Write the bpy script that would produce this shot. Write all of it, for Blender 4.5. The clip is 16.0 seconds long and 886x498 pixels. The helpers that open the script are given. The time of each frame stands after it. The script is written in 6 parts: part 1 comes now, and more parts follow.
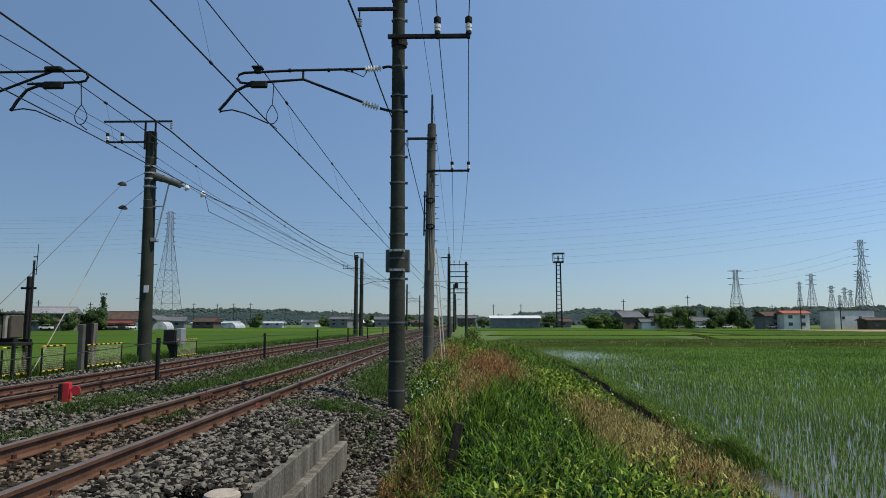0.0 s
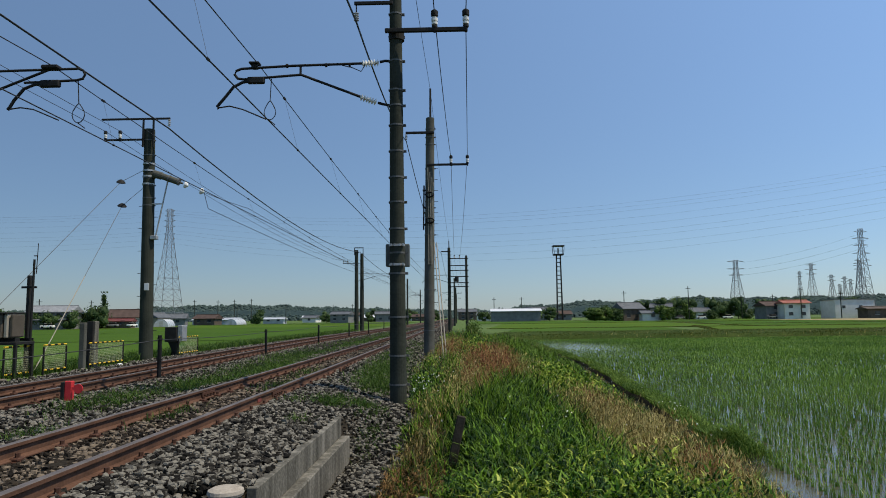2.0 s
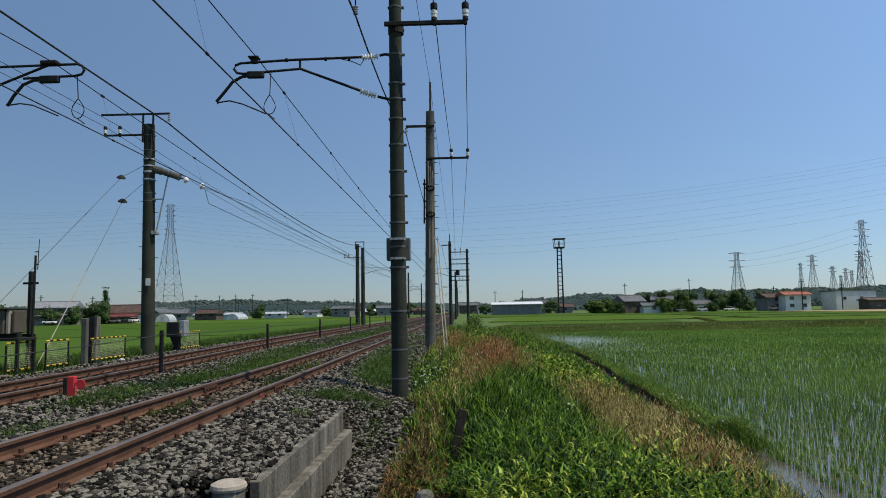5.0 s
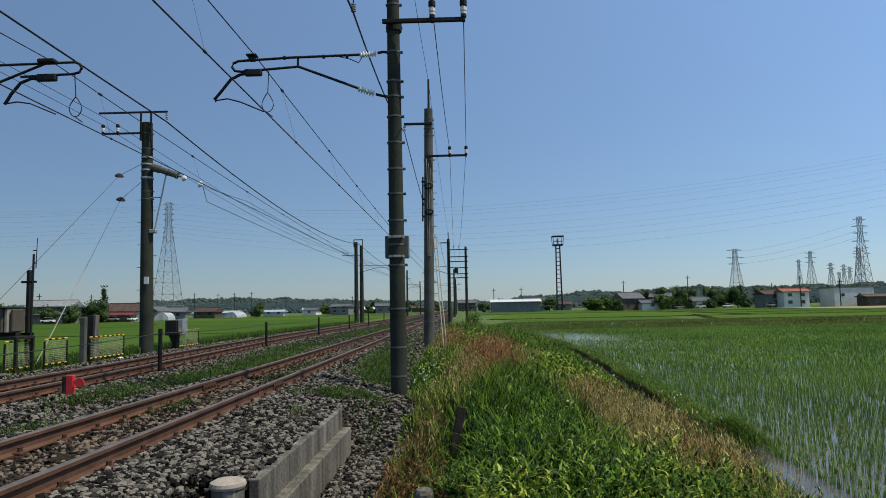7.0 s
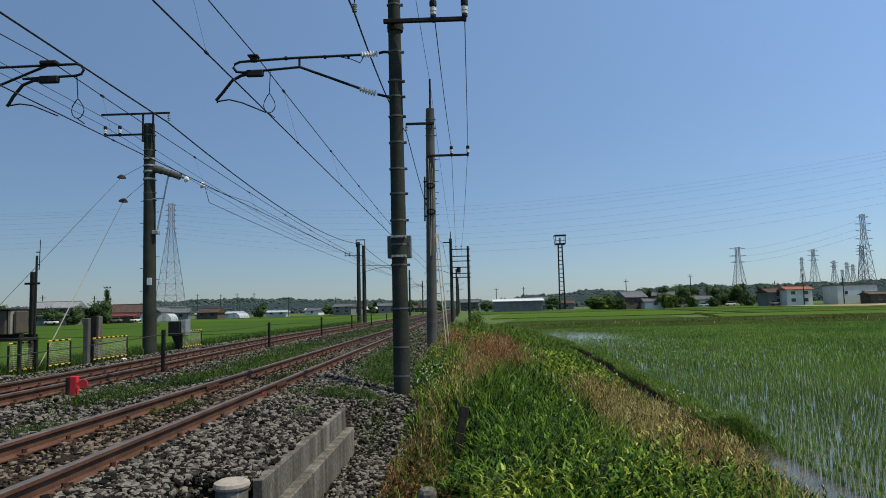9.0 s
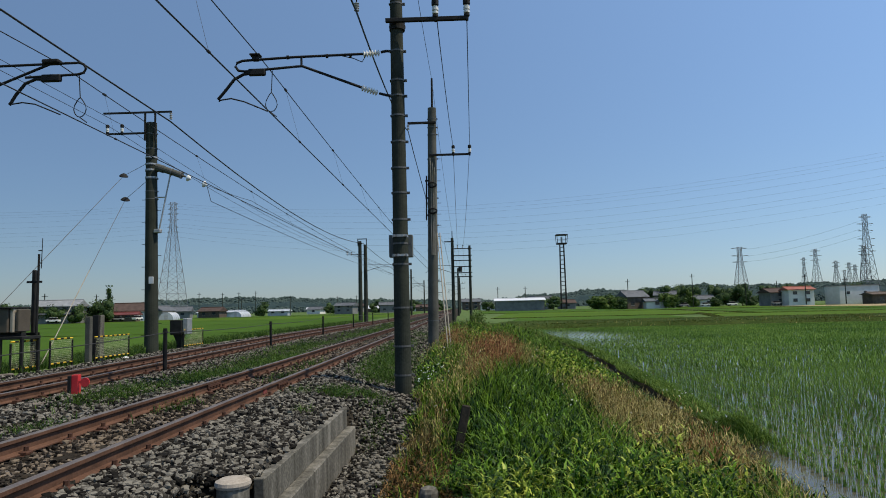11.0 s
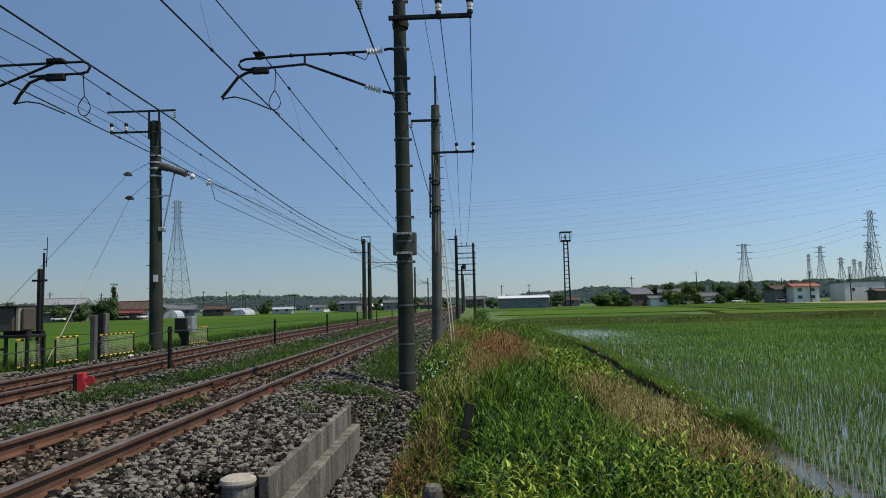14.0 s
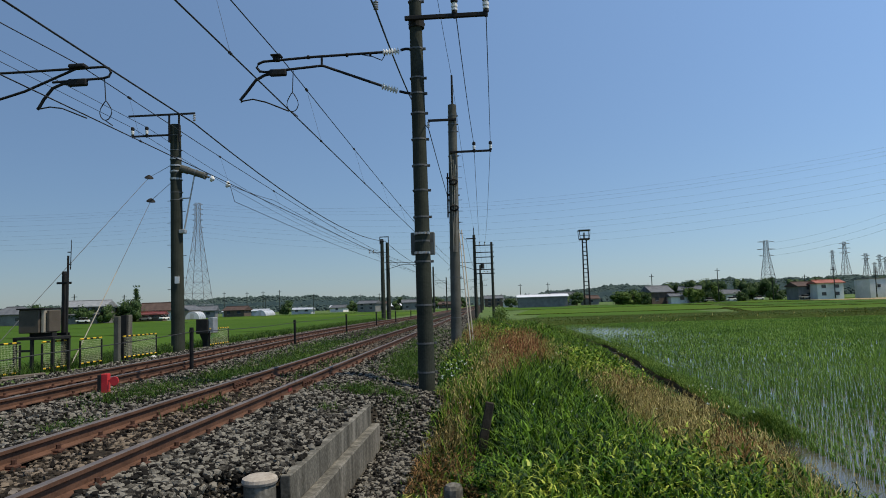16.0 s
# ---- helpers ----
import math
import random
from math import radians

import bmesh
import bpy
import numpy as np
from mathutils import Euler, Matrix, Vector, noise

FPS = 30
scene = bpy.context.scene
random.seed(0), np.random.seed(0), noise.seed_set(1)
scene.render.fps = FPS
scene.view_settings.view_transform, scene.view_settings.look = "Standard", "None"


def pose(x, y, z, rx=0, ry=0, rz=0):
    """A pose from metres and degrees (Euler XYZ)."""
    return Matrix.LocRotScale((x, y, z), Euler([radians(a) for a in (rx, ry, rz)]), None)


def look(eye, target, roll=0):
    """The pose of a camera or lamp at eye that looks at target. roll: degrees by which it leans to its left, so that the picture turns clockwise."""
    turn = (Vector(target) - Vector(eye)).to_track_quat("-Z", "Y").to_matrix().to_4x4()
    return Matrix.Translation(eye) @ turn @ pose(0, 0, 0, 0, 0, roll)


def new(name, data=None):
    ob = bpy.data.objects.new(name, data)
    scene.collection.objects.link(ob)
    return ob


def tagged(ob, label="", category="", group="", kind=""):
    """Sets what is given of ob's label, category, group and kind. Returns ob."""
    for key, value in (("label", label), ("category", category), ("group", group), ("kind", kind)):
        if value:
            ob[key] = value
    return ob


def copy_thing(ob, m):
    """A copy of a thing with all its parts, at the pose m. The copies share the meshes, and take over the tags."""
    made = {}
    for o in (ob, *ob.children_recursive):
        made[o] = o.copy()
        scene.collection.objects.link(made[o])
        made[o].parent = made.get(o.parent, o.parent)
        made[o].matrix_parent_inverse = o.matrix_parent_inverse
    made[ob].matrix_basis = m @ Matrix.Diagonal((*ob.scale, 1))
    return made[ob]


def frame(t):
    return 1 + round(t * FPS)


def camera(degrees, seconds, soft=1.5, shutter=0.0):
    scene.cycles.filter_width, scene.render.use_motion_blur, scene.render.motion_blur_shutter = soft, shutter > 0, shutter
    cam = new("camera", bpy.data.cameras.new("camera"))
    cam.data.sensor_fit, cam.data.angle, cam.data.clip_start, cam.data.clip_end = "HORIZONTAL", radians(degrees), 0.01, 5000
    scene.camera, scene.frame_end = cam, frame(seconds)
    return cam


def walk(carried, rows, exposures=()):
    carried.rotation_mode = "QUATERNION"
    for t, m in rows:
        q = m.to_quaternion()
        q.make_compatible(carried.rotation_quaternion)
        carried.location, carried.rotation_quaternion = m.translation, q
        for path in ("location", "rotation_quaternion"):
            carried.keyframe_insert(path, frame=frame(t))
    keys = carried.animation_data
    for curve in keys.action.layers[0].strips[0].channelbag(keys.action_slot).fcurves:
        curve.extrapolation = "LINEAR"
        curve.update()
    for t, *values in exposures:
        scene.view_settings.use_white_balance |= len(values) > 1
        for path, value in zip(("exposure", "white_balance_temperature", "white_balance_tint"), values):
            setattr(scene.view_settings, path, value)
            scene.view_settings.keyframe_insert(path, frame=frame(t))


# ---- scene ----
# World: x to the right, y along the line, z up; z = 0 is the rail head of the near track.
cam = camera(66.31, 16.0, soft=0.95)
PATH = [
    (0.0, pose(0, 0, 1.1, 96.277, 0.000, 1.234)),
    (0.5, pose(0, 0, 1.1, 95.978, 0.113, 1.538)),
    (1.0, pose(0, 0, 1.1, 95.849, 0.369, 1.462)),
    (1.5, pose(0, 0, 1.1, 95.819, 0.703, 1.327)),
    (2.0, pose(0, 0, 1.1, 95.769, 0.709, 1.301)),
    (2.5, pose(0, 0, 1.1, 95.669, 0.725, 1.177)),
    (3.0, pose(0, 0, 1.1, 95.564, 0.847, 1.264)),
    (3.5, pose(0, 0, 1.1, 95.495, 0.890, 1.392)),
    (4.0, pose(0, 0, 1.1, 95.411, 0.984, 1.496)),
    (6.5, pose(0, 0, 1.1, 95.060, 1.112, 1.218)),
    (7.0, pose(0, 0, 1.1, 95.033, 1.181, 1.294)),
    (7.5, pose(0, 0, 1.1, 94.979, 1.198, 1.452)),
    (8.0, pose(0, 0, 1.1, 94.951, 1.167, 1.486)),
    (8.5, pose(0, 0, 1.1, 94.940, 1.325, 1.529)),
    (9.0, pose(0, 0, 1.1, 95.008, 1.446, 1.511)),
    (11.5, pose(0, 0, 1.1, 94.897, 1.305, 1.651)),
    (12.0, pose(0, 0, 1.1, 94.845, 1.365, 1.685)),
    (12.5, pose(0, 0, 1.1, 94.843, 1.515, 1.715)),
    (13.0, pose(0, 0, 1.1, 94.838, 1.527, 1.774)),
    (13.5, pose(0, 0, 1.1, 94.789, 1.456, 1.866)),
    (14.0, pose(0, 0, 1.1, 94.759, 1.438, 1.962)),
    (14.5, pose(0, 0, 1.1, 94.690, 1.484, 2.104)),
    (15.0, pose(0, 0, 1.1, 94.654, 1.646, 2.380)),
    (15.5, pose(0, 0, 1.1, 94.682, 1.810, 2.929)),
    (16.0, pose(0, 0, 1.1, 94.756, 1.827, 3.533)),
]
walk(cam, PATH, exposures=((0.0, 0.02, 7200, 8), (16.0, 0.02, 7200, 8)))

# ---- light ----
SUN_TO = Vector((0.97, -0.2, 0.0)).normalized() * math.cos(radians(62)) + Vector((0, 0, math.sin(radians(62))))
world = bpy.data.worlds.new("world")
scene.world = world
world.use_nodes = True
wn = world.node_tree.nodes
wn.clear()
sky = wn.new("ShaderNodeTexSky")
sky.sky_type = "NISHITA"
sky.sun_disc = False
sky.sun_elevation = radians(62)
sky.sun_rotation = math.atan2(SUN_TO.x, SUN_TO.y)
sky.air_density, sky.dust_density, sky.ozone_density = 1.0, 0.3, 6.0
bg = wn.new("ShaderNodeBackground")
bg.inputs["Strength"].default_value = 0.10
wo = wn.new("ShaderNodeOutputWorld")
tint = wn.new("ShaderNodeMix")
tint.data_type, tint.blend_type = "RGBA", "MULTIPLY"
tint.inputs["Factor"].default_value = 1.0
tint.inputs["B"].default_value = (0.88, 0.955, 1.09, 1)
world.node_tree.links.new(sky.outputs[0], tint.inputs["A"])
# even blue haze of the summer air under the clear sky
haze = wn.new("ShaderNodeMix")
haze.data_type = "RGBA"
haze.inputs["Factor"].default_value = 0.24
haze.inputs["B"].default_value = (2.6, 4.4, 7.2, 1)
world.node_tree.links.new(tint.outputs["Result"], haze.inputs["A"])
# the hazy air is brighter towards the sun and deeper blue away from it
coord, toward, level, gain, lift, glow = wn.new("ShaderNodeTexCoord"), wn.new("ShaderNodeVectorMath"), wn.new("ShaderNodeMath"), wn.new("ShaderNodeMath"), wn.new("ShaderNodeMath"), wn.new("ShaderNodeVectorMath")
toward.operation, level.operation, gain.operation, lift.operation, glow.operation = "DOT_PRODUCT", "MINIMUM", "MULTIPLY_ADD", "POWER", "SCALE"
toward.inputs[1].default_value = SUN_TO
level.inputs[1].default_value = 0.5
gain.inputs[1].default_value, gain.inputs[2].default_value = 1.25, -0.06
lift.inputs[0].default_value = 2.0
world.node_tree.links.new(coord.outputs["Generated"], toward.inputs[0])
world.node_tree.links.new(toward.outputs["Value"], level.inputs[0])
world.node_tree.links.new(level.outputs[0], gain.inputs[0])
world.node_tree.links.new(gain.outputs[0], lift.inputs[1])
world.node_tree.links.new(haze.outputs["Result"], glow.inputs[0])
world.node_tree.links.new(lift.outputs[0], glow.inputs["Scale"])
world.node_tree.links.new(glow.outputs["Vector"], bg.inputs["Color"])
world.node_tree.links.new(bg.outputs[0], wo.inputs["Surface"])
sun_data = bpy.data.lights.new("sun", "SUN")
sun_data.energy, sun_data.angle, sun_data.color = 4.3, radians(0.53), (1.0, 0.95, 0.87)
sun = new("sun", sun_data)
sun.matrix_world = look(SUN_TO * 50, (0, 0, 0))


# ---- materials ----
def mat(name, a, b, scale=8.0, rough=0.85, bump=0.3, metal=0.0, fine=60.0, island=0.0, per_object=0.0, spec=0.2, c=None, distance=0.01, stretch=1.0):
    """Two colours mixed by a coarse and a fine noise, with relief; island / per_object vary the value piece by piece."""
    m = bpy.data.materials.new(name)
    m.use_nodes = True
    n, l = m.node_tree.nodes, m.node_tree.links
    p = n["Principled BSDF"]
    tc = n.new("ShaderNodeTexCoord")
    n1, n2 = n.new("ShaderNodeTexNoise"), n.new("ShaderNodeTexNoise")
    n1.inputs["Scale"].default_value, n1.inputs["Detail"].default_value = scale, 4
    n2.inputs["Scale"].default_value, n2.inputs["Detail"].default_value = fine, 3
    mp = n.new("ShaderNodeMapping")
    mp.inputs["Scale"].default_value = (1, 1, stretch)
    l.new(tc.outputs["Object"], mp.inputs["Vector"])
    l.new(mp.outputs["Vector"], n1.inputs["Vector"])
    l.new(tc.outputs["Object"], n2.inputs["Vector"])
    add = n.new("ShaderNodeMath")
    add.operation = "MULTIPLY_ADD"
    add.inputs[1].default_value, add.inputs[2].default_value = 0.45, 0.0
    l.new(n2.outputs["Fac"], add.inputs[0])
    s = n.new("ShaderNodeMath")
    s.operation = "MULTIPLY_ADD"
    s.inputs[1].default_value = 0.75
    l.new(n1.outputs["Fac"], s.inputs[0])
    l.new(add.outputs[0], s.inputs[2])
    out = s.outputs[0]
    if island or per_object:
        g = n.new("ShaderNodeNewGeometry") if island else n.new("ShaderNodeObjectInfo")
        sock = g.outputs["Random Per Island"] if island else g.outputs["Random"]
        v = n.new("ShaderNodeMath")
        v.operation = "MULTIPLY_ADD"
        v.inputs[1].default_value = island or per_object
        l.new(sock, v.inputs[0])
        w = n.new("ShaderNodeMath")
        w.operation = "SUBTRACT"
        w.inputs[1].default_value = 0.5 * (island or per_object)
        l.new(out, w.inputs[0])
        l.new(w.outputs[0], v.inputs[2])
        out = v.outputs[0]
    r = n.new("ShaderNodeValToRGB")
    r.color_ramp.elements[0].position, r.color_ramp.elements[0].color = 0.36, (*a, 1)
    r.color_ramp.elements[1].position, r.color_ramp.elements[1].color = 0.84, (*b, 1)
    if c:
        e = r.color_ramp.elements.new(0.6)
        e.color = (*c, 1)
    l.new(out, r.inputs["Fac"])
    l.new(r.outputs["Color"], p.inputs["Base Color"])
    p.inputs["Roughness"].default_value, p.inputs["Metallic"].default_value = rough, metal
    p.inputs["Specular IOR Level"].default_value = spec
    if bump:
        bp = n.new("ShaderNodeBump")
        bp.inputs["Strength"].default_value, bp.inputs["Distance"].default_value = bump, distance
        l.new(add.outputs[0], bp.inputs["Height"])
        l.new(bp.outputs["Normal"], p.inputs["Normal"])
    return m


def leafy(name, a, b, c=None, trans=0.22, rough=0.6, spread=1.0, patch=0.6, spec=0.12):
    """Thin leaves: colour by blade and by patch, with some light passing through."""
    m = mat(name, a, b, scale=patch, rough=rough, bump=0, island=spread, c=c, fine=9, spec=spec)
    n, l = m.node_tree.nodes, m.node_tree.links
    p = n["Principled BSDF"]
    col = p.inputs["Base Color"].links[0].from_socket
    t = n.new("ShaderNodeBsdfTranslucent")
    l.new(col, t.inputs["Color"])
    mix = n.new("ShaderNodeMixShader")
    mix.inputs[0].default_value = trans
    l.new(p.outputs[0], mix.inputs[1])
    l.new(t.outputs[0], mix.inputs[2])
    l.new(mix.outputs[0], n["Material Output"].inputs["Surface"])
    return m


M = {}
# bed kept near black, the shade between ballast stones put into its colour
M["bed"] = mat("shaded_track_bed", (0.010, 0.008, 0.006), (0.045, 0.038, 0.028), 1.2, 0.95, 0.9, fine=34, distance=0.03, spec=0.05)
M["stone"] = mat("ballast_stone", (0.010, 0.009, 0.0075), (0.175, 0.160, 0.131), 22.0, 0.95, 0.5, island=1.0, c=(0.050, 0.045, 0.0365), spec=0.1, fine=90)
M["fines"] = mat("dusty_ballast", (0.016, 0.012, 0.008), (0.16, 0.124, 0.088), 4.0, 0.95, 0.3, island=1.3, c=(0.046, 0.035, 0.024), spec=0.2)
# soil darkened: shade under the grass and along the ditch is in the colour
M["soil"] = mat("shaded_bank_soil", (0.014, 0.011, 0.006), (0.055, 0.043, 0.025), 1.5, 0.95, 0.6, fine=25, spec=0.05)
M["sward"] = mat("meadow", (0.03, 0.06, 0.012), (0.11, 0.16, 0.035), 0.35, 0.95, 0.6, fine=7, distance=0.08)
M["rice_far"] = mat("young_rice", (0.032, 0.070, 0.007), (0.056, 0.108, 0.013), 0.05, 0.9, 0.5, fine=3.0, distance=0.15, spec=0.04)
M["rice_bright"] = mat("young_rice_bright", (0.046, 0.086, 0.008), (0.072, 0.126, 0.014), 0.05, 0.9, 0.5, fine=3.0, distance=0.15, spec=0.04)
M["stubble"] = mat("bare_field", (0.20, 0.15, 0.07), (0.36, 0.28, 0.14), 0.1, 0.95, 0.4, fine=3)
M["railtop"] = mat("rail_steel_worn", (0.070, 0.055, 0.047), (0.15, 0.125, 0.11), 3, 0.55, 0.1, metal=0.15, spec=0.3, fine=30)
M["rust"] = mat("rail_rust", (0.045, 0.022, 0.013), (0.13, 0.064, 0.039), 3, 0.85, 0.35, fine=40)
M["plate"] = mat("fastening_rust", (0.03, 0.015, 0.010), (0.10, 0.045, 0.028), 9, 0.85, 0.4, fine=70)
M["red_worn"] = mat("worn_red_paint", (0.12, 0.035, 0.026), (0.26, 0.06, 0.05), 20, 0.8, 0.2)
M["wood"] = mat("sleeper_wood", (0.05, 0.040, 0.031), (0.19, 0.16, 0.13), 3, 0.95, 0.6, fine=45, per_object=0.4)
M["concrete"] = mat("weathered_concrete", (0.030, 0.028, 0.022), (0.26, 0.24, 0.20), 5.0, 0.92, 0.45, fine=34, stretch=0.16, c=(0.115, 0.107, 0.088), spec=0.1)
M["pole"] = mat("pole_concrete", (0.018, 0.021, 0.016), (0.050, 0.054, 0.041), 1.4, 0.95, 0.25, fine=26, spec=0.12)
M["pole_pale"] = mat("pole_concrete_pale", (0.048, 0.048, 0.039), (0.125, 0.122, 0.102), 1.6, 0.95, 0.25, fine=26, spec=0.15)
M["steel"] = mat("galvanised_steel", (0.26, 0.265, 0.265), (0.46, 0.46, 0.45), 6, 0.5, 0.1, metal=0.6)
M["pylon"] = mat("pylon_steel", (0.11, 0.12, 0.13), (0.19, 0.20, 0.21), 0.5, 0.7, 0)
M["box_grey"] = mat("grey_box_paint", (0.075, 0.083, 0.078), (0.14, 0.15, 0.14), 4, 0.6, 0.1)
M["band"] = mat("dull_band_steel", (0.05, 0.052, 0.05), (0.13, 0.13, 0.125), 9, 0.6, 0.1, spec=0.3)
M["dark"] = mat("dark_painted_steel", (0.010, 0.010, 0.0095), (0.026, 0.025, 0.023), 5, 0.7, 0.1, spec=0.15)
M["black"] = mat("black_rubber", (0.006, 0.006, 0.006), (0.016, 0.016, 0.016), 8, 0.7, 0.1, spec=0.12)
M["wire"] = mat("wire_metal", (0.018, 0.018, 0.020), (0.05, 0.048, 0.046), 1, 0.6, 0, metal=0.0)
M["porcelain"] = mat("porcelain", (0.62, 0.61, 0.56), (0.78, 0.77, 0.72), 5, 0.25, 0, spec=0.5)
M["brown_porcelain"] = mat("grey_porcelain", (0.30, 0.30, 0.30), (0.45, 0.45, 0.44), 5, 0.3, 0, spec=0.5)
M["red"] = mat("red_paint", (0.42, 0.022, 0.028), (0.62, 0.05, 0.05), 5, 0.6, 0.1)
M["mesh"] = mat("pale_mesh_wire", (0.36, 0.36, 0.22), (0.50, 0.50, 0.32), 6, 0.6, 0)
M["yellow"] = mat("yellow_paint", (0.55, 0.32, 0.02), (0.72, 0.45, 0.04), 6, 0.6, 0.1)
M["cream"] = mat("cream_painted_steel", (0.22, 0.195, 0.15), (0.34, 0.31, 0.25), 3, 0.6, 0.1)
# the cream paint darkened: shade on the cabinet front put into the colour
M["cream_shaded"] = mat("cream_steel_shaded", (0.055, 0.045, 0.033), (0.10, 0.083, 0.062), 3, 0.7, 0.1)
M["cap"] = mat("pale_cement", (0.22, 0.185, 0.145), (0.42, 0.37, 0.31), 9, 0.9, 0.3)
M["white"] = mat("white_paint", (0.50, 0.50, 0.48), (0.66, 0.66, 0.64), 2, 0.7, 0.1)
M["plaster"] = mat("white_plaster", (0.56, 0.54, 0.49), (0.74, 0.72, 0.67), 0.6, 0.85, 0.1, fine=4)
M["tile_dark"] = mat("roof_tile_grey", (0.055, 0.06, 0.065), (0.14, 0.145, 0.15), 0.8, 0.6, 0.4, fine=6, distance=0.05)
M["tile_brown"] = mat("roof_tile_brown", (0.045, 0.030, 0.024), (0.10, 0.066, 0.052), 0.8, 0.8, 0.4, fine=6, distance=0.05)
M["tile_red"] = mat("roof_sheet_red", (0.10, 0.026, 0.024), (0.17, 0.052, 0.043), 0.8, 0.6, 0.3, fine=6, distance=0.05)
M["tile_orange"] = mat("roof_tile_orange", (0.22, 0.07, 0.045), (0.34, 0.13, 0.09), 0.8, 0.6, 0.3, fine=6, distance=0.05)
M["brownwall"] = mat("brown_boards", (0.06, 0.045, 0.035), (0.14, 0.11, 0.085), 0.8, 0.85, 0.3, fine=6)
M["greywall"] = mat("grey_siding", (0.11, 0.11, 0.105), (0.22, 0.22, 0.21), 0.6, 0.8, 0.2, fine=5)
M["film"] = mat("greenhouse_film", (0.30, 0.32, 0.34), (0.46, 0.48, 0.50), 0.5, 0.4, 0.1, spec=0.4)
M["tile_light"] = mat("roof_tile_pale", (0.15, 0.155, 0.16), (0.28, 0.285, 0.285), 0.8, 0.6, 0.4, fine=6, distance=0.05)
M["roofwhite"] = mat("white_roof_sheet", (0.50, 0.51, 0.52), (0.62, 0.63, 0.64), 0.4, 0.5, 0.1)
M["glass"] = mat("dark_window_glass", (0.02, 0.024, 0.03), (0.05, 0.055, 0.06), 1, 0.12, 0, spec=0.5)
M["bark"] = mat("bark", (0.05, 0.038, 0.028), (0.13, 0.10, 0.075), 6, 0.95, 0.5)
M["stakewood"] = mat("old_stake_wood", (0.014, 0.012, 0.009), (0.060, 0.052, 0.040), 7, 0.95, 0.6, fine=60, spec=0.05)
# leaf tones lifted a little, with the haze before the village in the colour
M["leaf_dark"] = leafy("tree_leaves_dark", (0.036, 0.064, 0.024), (0.085, 0.132, 0.042), trans=0.3, patch=0.2, spread=0.5)
M["leaf_light"] = leafy("tree_leaves_light", (0.036, 0.068, 0.014), (0.10, 0.15, 0.030), trans=0.25, patch=0.2, spread=0.5)
# blue-grey tones: distance haze over the hills is put into both colours
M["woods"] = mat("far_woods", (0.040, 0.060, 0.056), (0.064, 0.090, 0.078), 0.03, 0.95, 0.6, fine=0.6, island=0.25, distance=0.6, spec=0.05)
M["understorey"] = mat("hazed_wood_floor", (0.025, 0.042, 0.046), (0.042, 0.064, 0.064), 0.1, 0.95, 0, spec=0.0)
M["grass"] = leafy("tall_grass", (0.005, 0.019, 0.002), (0.14, 0.24, 0.022), c=(0.026, 0.077, 0.006), rough=0.5, spread=1.1, spec=0.1)
M["turf"] = leafy("low_turf", (0.014, 0.040, 0.005), (0.085, 0.14, 0.024), c=(0.036, 0.080, 0.011), spread=0.8)
M["dry"] = leafy("dry_grass", (0.10, 0.078, 0.022), (0.58, 0.47, 0.19), c=(0.30, 0.22, 0.070), trans=0.35, spread=1.0)
M["sorrel"] = leafy("red_seed_stems", (0.10, 0.034, 0.016), (0.44, 0.22, 0.10), c=(0.26, 0.092, 0.040), trans=0.35, spread=0.9)
M["broad"] = leafy("broad_weed_leaves", (0.016, 0.050, 0.003), (0.42, 0.48, 0.075), c=(0.100, 0.180, 0.015), trans=0.25, rough=0.45, spread=1.2, spec=0.2)
M["nettle"] = leafy("dark_weed_leaves", (0.006, 0.024, 0.002), (0.13, 0.235, 0.020), c=(0.026, 0.084, 0.006), trans=0.2, rough=0.5, spread=1.2, spec=0.14)
M["scrub"] = leafy("withered_weed_leaves", (0.028, 0.034, 0.008), (0.26, 0.15, 0.058), c=(0.125, 0.064, 0.025), trans=0.25, spread=1.0)
M["rice"] = leafy("rice_blades", (0.050, 0.125, 0.011), (0.225, 0.37, 0.056), c=(0.112, 0.230, 0.025), patch=0.12, rough=0.45, spread=0.6, spec=0.25)
M["bund"] = leafy("bund_grass", (0.026, 0.066, 0.007), (0.15, 0.22, 0.036), c=(0.066, 0.130, 0.017), patch=0.5, spread=0.7)
M["rough"] = leafy("rough_bank_grass", (0.018, 0.042, 0.005), (0.11, 0.105, 0.026), c=(0.044, 0.066, 0.010), patch=0.3, spread=0.8, spec=0.05)
M["creeper"] = leafy("creeper_leaves", (0.03, 0.080, 0.006), (0.33, 0.40, 0.06), c=(0.105, 0.20, 0.018), trans=0.22, spread=1.0)
M["bank_floor"] = mat("rough_bank_floor", (0.016, 0.036, 0.005), (0.055, 0.072, 0.015), 0.5, 0.95, 0.6, fine=4, distance=0.08, spec=0.04)
M["petal"] = mat("white_petals", (0.75, 0.75, 0.70), (0.85, 0.85, 0.82), 5, 0.7, 0)


def water_mat():
    m = mat("muddy_paddy_water", (0.055, 0.050, 0.034), (0.11, 0.10, 0.070), 0.7, 0.10, 0, fine=6, spec=0.5)
    n, l = m.node_tree.nodes, m.node_tree.links
    p = n["Principled BSDF"]
    p.inputs["IOR"].default_value = 1.33
    tc, w = n.new("ShaderNodeTexCoord"), n.new("ShaderNodeTexNoise")
    w.inputs["Scale"].default_value = 5
    l.new(tc.outputs["Object"], w.inputs["Vector"])
    b = n.new("ShaderNodeBump")
    b.inputs["Strength"].default_value, b.inputs["Distance"].default_value = 0.3, 0.01
    l.new(w.outputs["Fac"], b.inputs["Height"])
    l.new(b.outputs["Normal"], p.inputs["Normal"])
    return m


